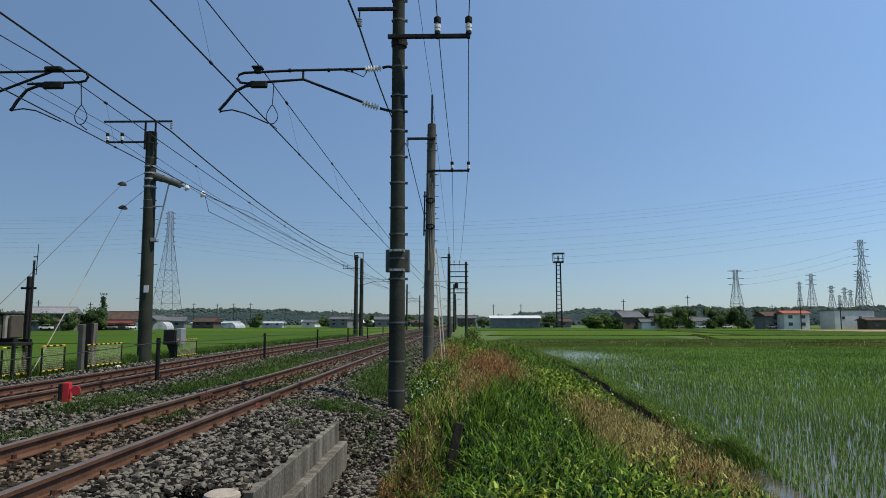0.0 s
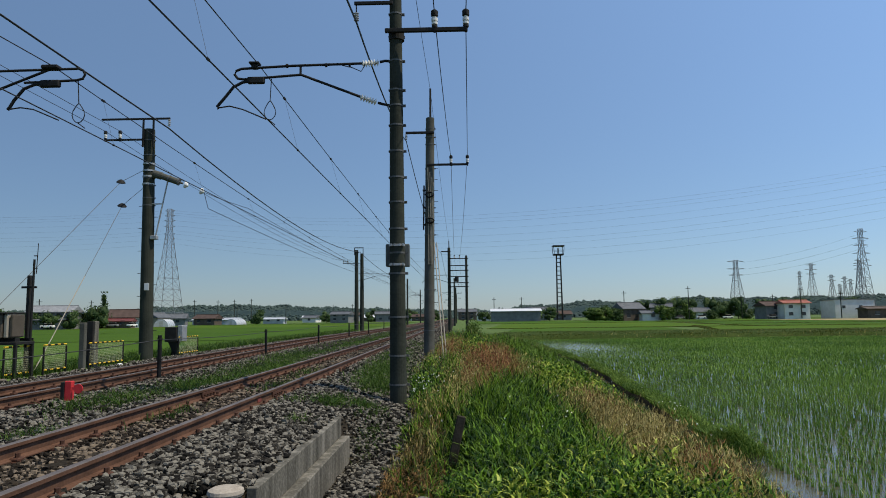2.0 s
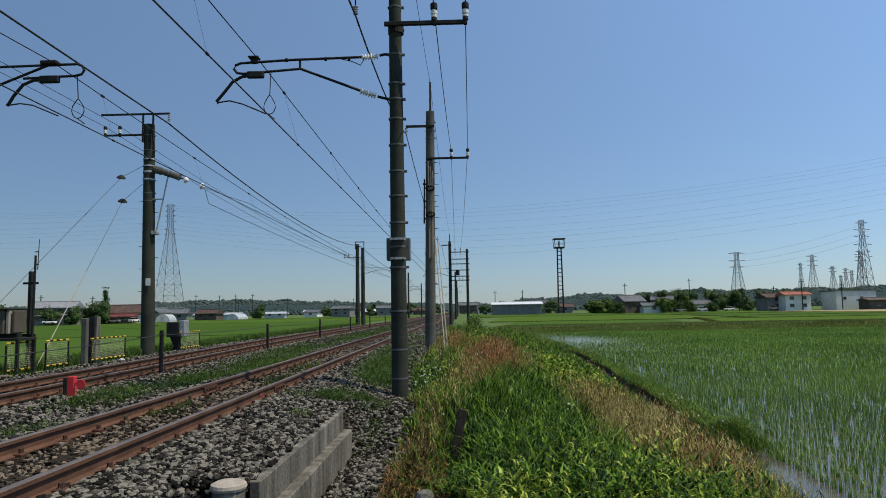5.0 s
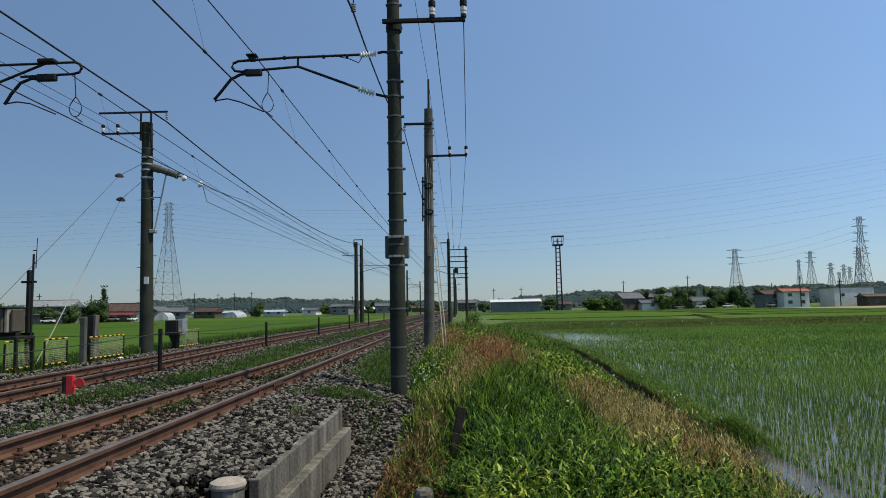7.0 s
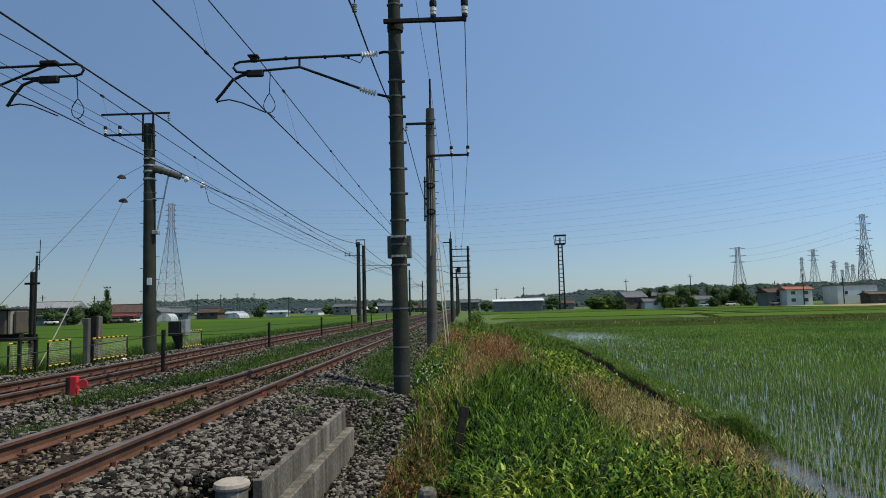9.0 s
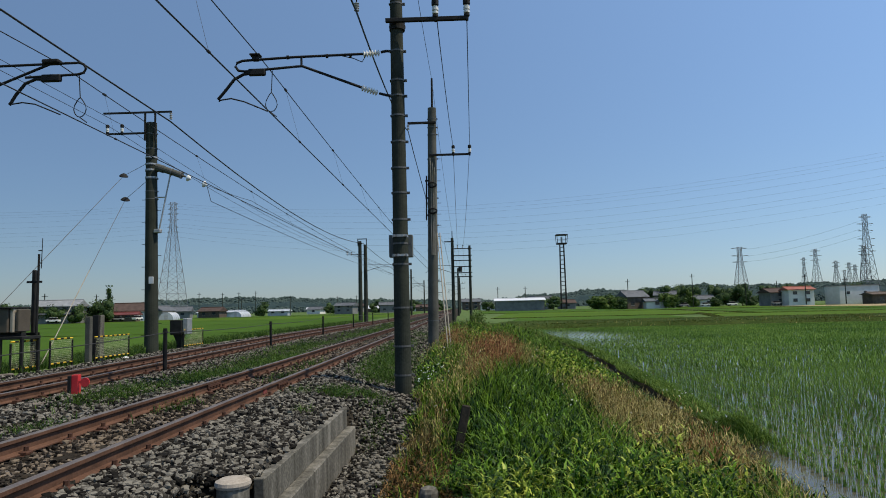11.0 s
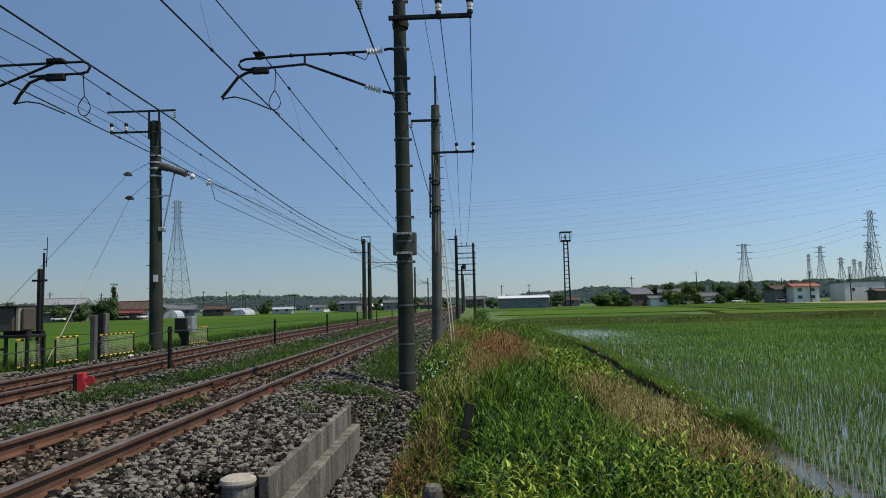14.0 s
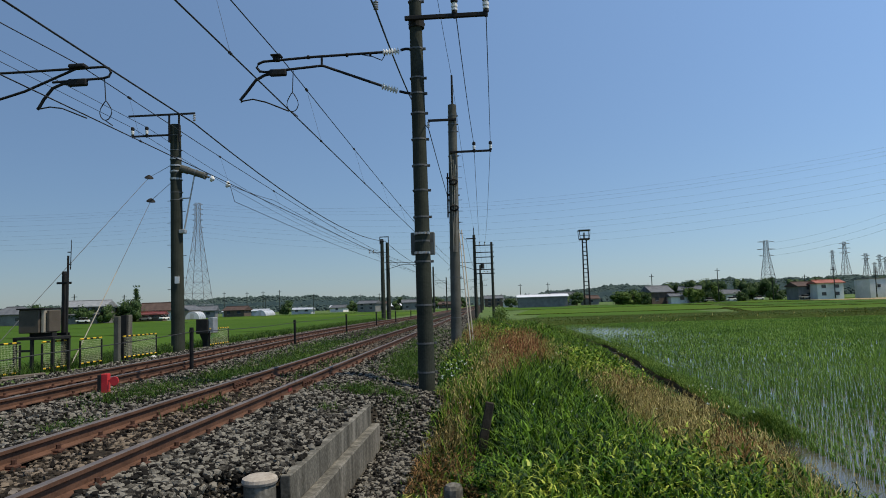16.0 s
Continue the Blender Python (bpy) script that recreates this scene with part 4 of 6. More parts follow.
def build_cable_posts():
    places = ((-6.75, 15.3, 0.78), (-7.2, 25.4, 0.74), (-7.35, 35.7, 0.8), (-7.5, 46.6, 0.8), (-7.4, 56, 0.8), (-7.35, 67, 0.75), (-7.3, 79, 0.7), (-7.3, 92, 0.7))
    proto = None
    for x, y, h in places:
        if proto is None:
            proto = thing("cable_post", "thin dark steel post beside the far track", "post", (x, y, 0), group="cable posts")
            part("stake", rod(bmesh.new(), (0, 0, -0.45), (0, 0, 0.78), 0.045, seg=10), M["black"], proto)
            part("clamp", rod(bmesh.new(), (0, 0, 0.68), (0, 0, 0.72), 0.055, seg=10), M["dark"], proto)
        else:
            copy_thing(proto, pose(x, y, h - 0.78, 0, random.uniform(-1.5, 1.5), 0))
    pts = [(-7.3, 6.0, 0.42), (-7.09, 10.5, 0.53), (-6.75, 15.3, 0.68), (-7.2, 25.4, 0.64), (-7.35, 35.7, 0.7), (-7.5, 46.6, 0.7), (-7.4, 56, 0.7), (-7.35, 67, 0.65)]
    wire("post_cable", "thin dark cable strung between the posts", pts, 0.2, 0.009, "cables")


build_retaining_block()
build_red_marker()
build_cable_posts()


# ---- crossing equipment beyond the far track ----
def barrier(y0, y1, z0, z1, x=-11.7, lower=True):
    """Guard panel: yellow and black tube frame with wire mesh."""
    e = thing("guard_panel", "yellow and black striped tube guard panel with mesh", "barrier", (x, 0, 0), group="guard panels")
    def striped(a, c):
        a, c = Vector(a), Vector(c)
        n = max(3, int((c - a).length / 0.14))
        for k in range(n):
            b = rod(bmesh.new(), a.lerp(c, k / n), a.lerp(c, (k + 1) / n), 0.022, seg=8)
            part("tube_stripe", b, M["yellow"] if k % 2 == 0 else M["black"], e)
    striped((0, y0, z1), (0, y1, z1))
    if lower:
        striped((0, y0, z0 + 0.12), (0, y1, z0 + 0.12))
    for y, m in ((y0, M["black"]), (y1, M["black"])):
        part("upright", rod(bmesh.new(), (0, y, z0 - 0.15), (0, y, z1 - 0.05), 0.028, seg=8), m, e)
    b = bmesh.new()
    n = int((y1 - y0) / 0.05)
    for k in range(1, n):
        y = y0 + (y1 - y0) * k / n
        box(b, (-0.0015, y - 0.0017, z0 + 0.1), (0.0015, y + 0.0017, z1))
    for k in range(1, 14):
        z = z0 + 0.1 + (z1 - z0 - 0.1) * k / 14
        box(b, (-0.002, y0, z - 0.002), (0.002, y1, z + 0.002))
    tagged(part("wire_mesh", b, M["mesh"], e, "thin galvanised wire mesh"), kind="stuff")


def build_crossing_gear():
    for y0, y1, z1 in ((15.6, 16.5, 0.50), (17.36, 18.54, 0.47), (19.05, 20.15, 0.46), (21.4, 23.6, 0.43), (28.3, 30.4, 0.42)):
        barrier(y0, y1, -0.36, z1)
    p = thing("relay_post", "pair of stout square posts beside the track", "post", (-11.68, 21.0, 0))
    part("column", box(bmesh.new(), (-0.085, -0.08, -0.5), (0.085, 0.08, 1.08), 0.02), M["pole_pale"], p)
    q = thing("relay_cabinet", "narrow cabinet coloured dark on its shaded front and pale on its lit side", "cabinet", (-11.86, 21.9, 0))
    # thin dark slab: shade on the cabinet front put into the colour
    part("door", box(bmesh.new(), (-0.12, -0.16, -0.5), (0.08, -0.10, 1.12), 0.01), M["dark"], q)
    part("body", box(bmesh.new(), (-0.12, -0.098, -0.5), (0.12, 0.14, 1.12), 0.01), M["concrete"], q)
    t = thing("signal_post", "black square post with a thin aerial pole", "post", (-12.0, 18.74, 0))
    part("column", box(bmesh.new(), (-0.055, -0.055, -0.5), (0.055, 0.055, 2.42), 0.02), M["dark"], t)
    part("bracket", box(bmesh.new(), (-0.15, -0.13, 2.05), (0.28, -0.09, 2.11), 0.005), M["dark"], t)
    part("bracket", box(bmesh.new(), (-0.15, -0.13, 0.6), (0.25, -0.09, 0.68), 0.005), M["dark"], t)
    part("slim_pole", rod(bmesh.new(), (0.20, -0.18, -0.4), (0.22, -0.18, 2.85), 0.034, 0.03), M["dark"], t)
    part("aerial", rod(bmesh.new(), (0.29, -0.18, 2.45), (0.31, -0.18, 3.3), 0.014, 0.009), M["dark"], t)
    for z in (2.6, 2.95):
        part("standoff", rod(bmesh.new(), (0.2, -0.18, z), (0.31, -0.18, z), 0.015), M["dark"], t)
    c = thing("equipment_cabinet", "cream steel equipment cabinet on a dark stand", "cabinet", (-12.02, 18.06, 0))
    # front and end case take the shaded cream, the sunlit side stays pale
    part("case", box(bmesh.new(), (-0.60, -0.35, 0.70), (-0.02, 0.35, 1.34), 0.02), M["cream_shaded"], c)
    part("side_case", box(bmesh.new(), (0.0, -0.3, 0.70), (0.10, 0.3, 1.34), 0.02), M["cream"], c, "pale side case")
    part("side_case", box(bmesh.new(), (0.13, -0.25, 0.72), (0.22, 0.25, 1.32), 0.02), M["cream_shaded"], c)
    part("hood", box(bmesh.new(), (-0.64, -0.4, 1.34), (0.12, 0.4, 1.38), 0.01), M["dark"], c)
    part("stand_top", box(bmesh.new(), (-0.72, -0.4, 0.52), (0.42, 0.4, 0.60), 0.01), M["dark"], c)
    part("beam", box(bmesh.new(), (-0.45, -0.1, 0.58), (0.2, 0.1, 0.70)), M["dark"], c)
    for x, y in ((-0.68, -0.35), (-0.2, -0.35), (0.38, -0.35), (-0.68, 0.35), (0.38, 0.35)):
        part("leg", box(bmesh.new(), (x - 0.035, y - 0.035, -0.5), (x + 0.035, y + 0.035, 0.54)), M["dark"], c)
    part("brace", box(bmesh.new(), (-0.68, -0.37, 0.2), (-0.2, -0.33, 0.26)), M["dark"], c)
    k = thing("control_box", "control box on a tapered leg, coloured dark on its shaded front", "control box", (-12.0, 28.6, 0))
    # shaded front dark, sunlit side pale: the light is put into the colours
    part("case", box(bmesh.new(), (-0.32, -0.25, 0.22), (0.18, 0.25, 0.84), 0.02), M["dark"], k)
    part("side_case", box(bmesh.new(), (0.2, -0.2, 0.24), (0.42, 0.3, 0.9), 0.02), M["steel"], k, "pale grey sunlit side of the box")
    b = bmesh.new()
    bmesh.ops.create_cone(b, cap_ends=True, segments=4, radius1=0.12, radius2=0.27, depth=0.35, matrix=Matrix.Translation((0, 0, 0.045)) @ pose(0, 0, 0, 0, 0, 45))
    part("neck", b, M["dark"], k)
    part("leg", box(bmesh.new(), (-0.1, -0.1, -0.5), (0.1, 0.1, -0.12)), M["dark"], k)
    # loose boards at the foot of the first panel
    w = thing("timber_boards", "loose weathered timber boards lying beside the guard panels", "boards", (-11.35, 15.9, -0.36))
    for x, y, z, r in ((0.0, 0.0, 0.03, 82), (0.08, 0.35, 0.03, 95), (0.02, 0.2, 0.075, 70)):
        p = part("board", box(bmesh.new(), (-0.55, -0.06, -0.022), (0.55, 0.06, 0.022), 0.006), M["wood"], w)
        p.matrix_basis = pose(x, y, z, 0, 0, r)
    tagged(link_bm("white_bag", lathe(bmesh.new(), ((0.05, 0), (0.10, 0.03), (0.09, 0.07), (0.04, 0.10)), 9, pose(-11.3, 22.6, -0.38)), M["white"]), "crumpled white bag on the ballast edge", "bag")


build_crossing_gear()


# ---- far things ----
def lattice_tower(x, y, h, base, top, arms, r=0.12, name="pylon", label="grey steel lattice pylon with cross-arms", panels=9, rz=0.0, body=None):
    """Four tapering legs with braces; arms: (height, half length)."""
    r = r * 0.88
    e = thing(name, label, "pylon", (x, y, -1.0), group="pylons", rz=rz)
    def w(z):
        k = z / h
        return (base + (top - base) * min(1.0, k * 1.25)) / 2
    b = bmesh.new()
    zs = [h * (1 - (1 - k / panels) ** 1.25) for k in range(panels + 1)]
    for z0, z1 in zip(zs, zs[1:]):
        a0, a1 = w(z0), w(z1)
        c0 = [Vector((sx * a0, sy * a0, z0)) for sx, sy in ((-1, -1), (1, -1), (1, 1), (-1, 1))]
        c1 = [Vector((sx * a1, sy * a1, z1)) for sx, sy in ((-1, -1), (1, -1), (1, 1), (-1, 1))]
        for k in range(4):
            rod(b, c0[k], c1[k], r, seg=4, caps=False)
            rod(b, c0[k], c1[(k + 1) % 4], r * 0.6, seg=3, caps=False)
            rod(b, c0[(k + 1) % 4], c1[k], r * 0.6, seg=3, caps=False)
            rod(b, c1[k], c1[(k + 1) % 4], r * 0.6, seg=3, caps=False)
    part("lattice_mast", b, M["pylon"], e)
    for z, half in arms:
        for s in (-1, 1):
            b = bmesh.new()
            rod(b, (s * w(z), 0, z + 0.7), (s * half, 0, z), r * 0.8, seg=4)
            rod(b, (s * w(z), 0, z - 0.4), (s * half, 0, z), r * 0.8, seg=4)
            part("cross_arm", b, M["pylon"], e)
    return e


def build_pylons():
    lattice_tower(-172.5, 400, 69, 15, 2.6, [(68, 3.0), (65, 3.2), (62, 3.4), (58.5, 3.2), (54, 3.4), (51, 3.4), (48, 3.4)], 0.17, panels=12)
    lattice_tower(244, 600, 49, 13, 3.0, [(48, 7), (41.5, 7.5), (36, 6.5)], 0.24)
    lattice_tower(464, 900, 67, 15, 3.0, [(65, 7), (59, 8), (53, 7)], 0.28)
    lattice_tower(548, 1100, 69, 12, 2.5, [(66, 5), (60, 5)], 0.28, panels=7)
    lattice_tower(544, 1000, 57, 14, 3.0, [(54, 6), (49, 6)], 0.32, panels=7)
    lattice_tower(647, 1150, 62, 12, 3.0, [(59, 6), (54, 6)], 0.3, panels=7)
    lattice_tower(668, 1170, 59, 12, 3.0, [(56, 6), (51, 6)], 0.3, panels=7)
    lattice_tower(672, 1210, 52, 10, 3.0, [(50, 5)], 0.3, panels=6)
    lattice_tower(295, 500, 63, 11, 2.4, [(61, 4.5), (56, 6), (51, 5.5), (45, 6.5), (40, 5.5), (36, 6.5)], 0.2, panels=11)
    lattice_tower(410, 700, 55, 12, 2.6, [(52, 6), (46, 6)], 0.26)
    # transmission lines from the left pylon towards one beyond the view on the right
    for k, (z0, off) in enumerate(((67, 3), (65.5, 3.1), (64, 3.2), (61, 3.4), (58, 3.2), (55, 3.2), (53, 3), (50, 3.2), (47, 3.4))):
        wire("power_line", "thin far transmission line", [(-172.5 + off, 400, z0), (245, 262 + off * 2, z0 + 5)], 1.9 + 0.05 * k, 0.022, "transmission lines")
        wire("power_line", "thin far transmission line", [(-172.5 - off, 400, z0), (-420, 330 - off, z0)], 1.4, 0.022, "transmission lines")
    for z in (46, 40, 35):
        wire("power_line", "thin far transmission line", [(251, 600, z), (300, 500, z + 14)], 1.2, 0.05, "transmission lines")
    # slender square tower with a platform
    e = thing("radio_tower", "dark slender lattice tower with a railed platform", "tower", (52, 350, -1.0))
    b = bmesh.new()
    for sx, sy in ((-1, -1), (1, -1), (1, 1), (-1, 1)):
        rod(b, (sx * 1.35, sy * 1.35, 0), (sx * 1.0, sy * 1.0, 33.5), 0.22, seg=5)
    for k in range(15):
        z, a = 2.2 * k + 1.0, 1.33 - 0.33 * (2.2 * k + 1) / 33
        for p, q in (((-a, -a), (a, -a)), ((a, -a), (a, a)), ((a, a), (-a, a)), ((-a, a), (-a, -a))):
            rod(b, (*p, z), (*q, z), 0.13, seg=4)
    part("lattice_mast", b, M["dark"], e)
    part("platform", box(bmesh.new(), (-2.5, -2.5, 33.3), (2.5, 2.5, 33.9)), M["dark"], e)
    part("top_ring", box(bmesh.new(), (-2.9, -2.9, 37.9), (2.9, 2.9, 38.3)), M["dark"], e)
    for sx, sy in ((-1, -1), (1, -1), (1, 1), (-1, 1)):
        part("corner_post", rod(bmesh.new(), (sx * 2.4, sy * 2.4, 33.9), (sx * 2.7, sy * 2.7, 38), 0.16, seg=5), M["dark"], e)
    part("railing", box(bmesh.new(), (-2.6, -2.55, 35.2), (2.6, -2.4, 35.45)), M["dark"], e)
    part("aerial", rod(bmesh.new(), (0, 0, 33.9), (0, 0, 37), 0.5, seg=8), M["steel"], e)


def house(x, y, w, d, h, rise, wall, roof, label, rz=0.0, storeys=1, hip=False, over=0.6):
    """A house with walls, tiled roof, windows and a door; front towards the railway (local -y)."""
    e = thing("house", label, "house", (x, y, -0.55), group="houses", rz=rz)
    part("wall", box(bmesh.new(), (-w / 2, -d / 2, -0.6), (w / 2, d / 2, h)), wall, e)
    b = bmesh.new()
    o, rz_ = over, (d / 2 if hip else 0)
    vs = [b.verts.new(p) for p in ((-w / 2 - o, -d / 2 - o, h - 0.1), (w / 2 + o, -d / 2 - o, h - 0.1), (w / 2 + o, d / 2 + o, h - 0.1), (-w / 2 - o, d / 2 + o, h - 0.1),
                                   (-w / 2 - o, -d / 2 - o, h + 0.1), (w / 2 + o, -d / 2 - o, h + 0.1), (w / 2 + o, d / 2 + o, h + 0.1), (-w / 2 - o, d / 2 + o, h + 0.1),
                                   (-w / 2 - o + rz_, 0, h + rise), (w / 2 + o - rz_, 0, h + rise))]
    for f in ((3, 2, 1, 0), (0, 1, 5, 4), (1, 2, 6, 5), (2, 3, 7, 6), (3, 0, 4, 7), (4, 5, 9, 8), (6, 7, 8, 9), (5, 6, 9), (7, 4, 8)):
        b.faces.new([vs[i] for i in f])
    part("roof", b, roof, e)
    part("ridge", rod(bmesh.new(), (-w / 2 - o + rz_, 0, h + rise + 0.05), (w / 2 + o - rz_, 0, h + rise + 0.05), 0.18, seg=6), roof, e)
    n = max(1, int(w / 4.5))
    sh = h / max(1, storeys)
    for s in range(storeys):
        for k in range(n):
            cx = -w / 2 + w * (k + 0.5) / n
            z0 = s * sh + 0.9
            win = part("window", box(bmesh.new(), (cx - 0.75, -d / 2 - 0.06, z0), (cx + 0.75, -d / 2 + 0.05, z0 + 1.15)), M["glass"], e, "dark glazed window")
            part("frame", box(bmesh.new(), (cx - 0.85, -d / 2 - 0.09, z0 - 0.1), (cx + 0.85, -d / 2 - 0.065, z0)), M["steel"], win)
    return e


def hoop_house(x, y, w, d, h, rz):
    """Arched plastic greenhouse with its hoops."""
    e = thing("greenhouse", "arched greenhouse with pale plastic film", "greenhouse", (x, y, -0.9), group="greenhouses", rz=rz)
    arc = [(-math.cos(a) * w / 2, math.sin(a) * h) for a in [math.pi * k / 14 for k in range(15)]]
    b = bmesh.new()
    f0, f1 = [b.verts.new((p, -d / 2, q)) for p, q in arc], [b.verts.new((p, d / 2, q)) for p, q in arc]
    for k in range(14):
        b.faces.new((f0[k], f0[k + 1], f1[k + 1], f1[k]))
    b.faces.new(f0[::-1])
    b.faces.new(f1)
    part("film_cover", b, M["film"], e)
    for k in range(5):
        yy = -d / 2 + d * k / 4
        part("hoop", tube(bmesh.new(), [(p * 1.01, yy, q * 1.01) for p, q in arc], 0.05, 5), M["steel"], e)
    part("door", box(bmesh.new(), (-0.6, -d / 2 - 0.06, 0), (0.6, -d / 2 - 0.01, 1.9)), M["steel"], e)


def build_village():
    W, G, B = M["plaster"], M["greywall"], M["brownwall"]
    TD, TB, TR = M["tile_dark"], M["tile_brown"], M["tile_red"]
    H = "farmhouse with a dark tiled roof beyond the rice fields"
    house(-120, 200, 12, 8, 4.6, 1.9, G, M["tile_light"], "two-storey grey farmhouse with a pale tiled roof", 8, 2, False)
    house(-121, 195, 13, 3, 2.3, 0.5, G, TD, "low front wing of a farmhouse with dark eaves", 8)
    house(-108.5, 222, 11, 8, 2.9, 2.6, W, TB, "low house with a brown tiled roof among trees", 10)
    house(-107.5, 212, 10, 4, 1.7, 0.8, B, TR, "low lean-to with a red sheet roof", 8)
    house(-107.5, 241, 6, 6, 2.8, 1.7, M["cap"], TD, "small cream house with a dark tiled roof", 70)
    house(-121, 285, 12, 7, 2.6, 1.9, G, TD, H, 12)
    house(-113, 305, 10, 7, 2.4, 1.8, B, TB, H, -8)
    hoop_house(-102.6, 236, 4.6, 12, 2.6, 12)
    hoop_house(-98.5, 300, 5, 14, 2.4, 0)
    house(-147, 205, 12, 8, 3.0, 2.4, G, TD, H, 5, 1, True)
    house(-158, 195, 10, 7, 2.9, 2.0, B, TD, H, -4)
    for x, y, w in ((-117.5, 330, 22), (-92, 340, 10)):
        house(x, y, w, 7, 1.8, 0.9, M["film"], M["film"], "long pale greenhouse shed at the field edge", 0)
    for k, (x, y) in enumerate(((-82, 380), (-66, 420), (-50, 400), (-30, 430), (-40, 370), (-20, 390), (-92, 420), (-60, 350), (-18, 470), (-75, 450))):
        house(x, y, 8 + k % 3 * 2, 7, 2.2 + (k % 3 == 1) * 1.6, 1.5, (W, G, B)[k % 3], (TD, TB, M["roofwhite"], TD)[k % 4], "distant house along the edge of the fields", (k * 13) % 30 - 15, 1 + k % 2)
    # right-hand side
    e = house(25, 300, 21, 9, 4.0, 1.0, G, M["roofwhite"], "long grey shed with a bright white roof", 0, 0, False, 0.7)
    house(65, 262, 9, 7, 4.0, 2.4, B, TD, "dark timber farmhouse with a tiled gable roof", 20, 1)
    house(72, 256, 8, 5, 2.2, 1.1, W, TD, "low white outbuilding with a tiled roof", 0)
    house(121.5, 250, 9, 6, 5.2, 1.1, W, M["tile_orange"], "two-storey white house with a red tiled roof", 0, 2)
    house(116, 256, 8, 7, 4.4, 1.6, G, TB, "grey house with a brown roof", 10, 2)
    e = thing("house", "large flat-roofed white building beyond the fields", "house", (141, 252, -0.55), group="houses")
    part("wall", box(bmesh.new(), (-6, -5, -0.6), (8, 5, 6.2)), W, e)
    part("roof", box(bmesh.new(), (-6.2, -5.2, 6.2), (8.2, 5.2, 6.45)), G, e)
    for k in range(2):
        part("window", box(bmesh.new(), (-3.5 + 6 * k, -5.08, 3.2), (-2.4 + 6 * k, -4.95, 4.2)), M["glass"], e, "dark glazed window")
    house(147, 240, 13, 6, 2.8, 0.8, B, B, "long low brown storage shed", 0)
    house(168, 255, 10, 8, 5.2, 1.8, W, TD, H, 0, 2)
    for k, (x, y) in enumerate(((84, 284), (100, 288), (76, 310), (40, 350), (54, 355), (15, 370), (5, 390), (150, 310))):
        house(x, y, 8 + k % 4, 6, 2.6 + (k % 3 == 0) * 2.0, 1.7, (G, W, B, G)[k % 4], (TD, TD, TB, TD, TB)[k % 5], "house of the village behind the rice fields", (k * 17) % 40 - 20, 1 + (k % 3 == 0))
    for x, y, h in ((63.5, 262, 11.2), (88, 262, 12.6), (118, 258, 9.0), (122.5, 246, 11.0), (136, 245, 9.5), (16, 305, 10.5), (28, 302, 10.5), (-84, 330, 9.5), (-108, 330, 9.0), (-128, 205, 9.0), (-152, 190, 8.5), (-72, 390, 10), (-34, 395, 10), (108, 262, 9), (-60, 385, 10), (-129, 330, 12), (-116, 326, 11.5), (-111, 335, 12), (-101, 330, 12), (-131, 240, 9.5)):
        e = thing("utility_pole", "slim grey utility pole with a cross-arm", "pole", (x, y, -0.8), group="utility poles")
        part("shaft", rod(bmesh.new(), (0, 0, 0), (0, 0, h), 0.2, 0.14), M["pole"], e)
        part("crossarm", box(bmesh.new(), (-0.9, -0.1, h - 0.9), (0.9, 0.1, h - 0.75)), M["dark"], e)
    for k, (x, y, rz) in enumerate(((-106.5, 207.5, 5), (-117.5, 192.5, 8), (-101, 209, 80), (87, 270, 10), (96, 272, 0), (105, 268, 5), (113, 248, 10))):
        c = thing("car", "small white parked car beside the houses" if k % 3 else "small silver parked car beside the houses", "car", (x, y, -0.62), group="parked cars", rz=rz)
        m = M["plaster"] if k % 3 else M["greywall"]
        part("body", box(bmesh.new(), (-1.8, -0.75, 0.25), (1.8, 0.75, 0.85), 0.1), m, c)
        part("cabin", box(bmesh.new(), (-1.0, -0.68, 0.85), (1.2, 0.68, 1.45), 0.2), M["black"], c)
        part("roof", box(bmesh.new(), (-0.8, -0.62, 1.452), (1.0, 0.62, 1.5), 0.02), m, c)
        for wx in (-1.15, 1.15):
            for wy in (-0.7, 0.7):
                part("wheel", rod(bmesh.new(), (wx, wy - 0.1, 0.3), (wx, wy + 0.1, 0.3), 0.3, seg=12), M["black"], c)


build_pylons()
build_village()


# ---- trees and woods ----
def leaf_cards(pos, size, up=0.3):
    """Diamond leaves (two bent halves) at positions, turned at random. Returns verts and quads."""
    n = len(pos)
    a = rng.normal(size=(n, 3))
    a /= np.linalg.norm(a, axis=1, keepdims=True)
    b = rng.normal(size=(n, 3))
    b[:, 2] *= up
    b -= a * (a * b).sum(1, keepdims=True)
    b /= np.linalg.norm(b, axis=1, keepdims=True) + 1e-9
    s = size[:, None]
    v = np.stack([pos - a * s, pos + b * s * 0.55, pos + a * s, pos - b * s * 0.55], 1).reshape(-1, 3)
    return v, np.arange(4 * n).reshape(n, 4)


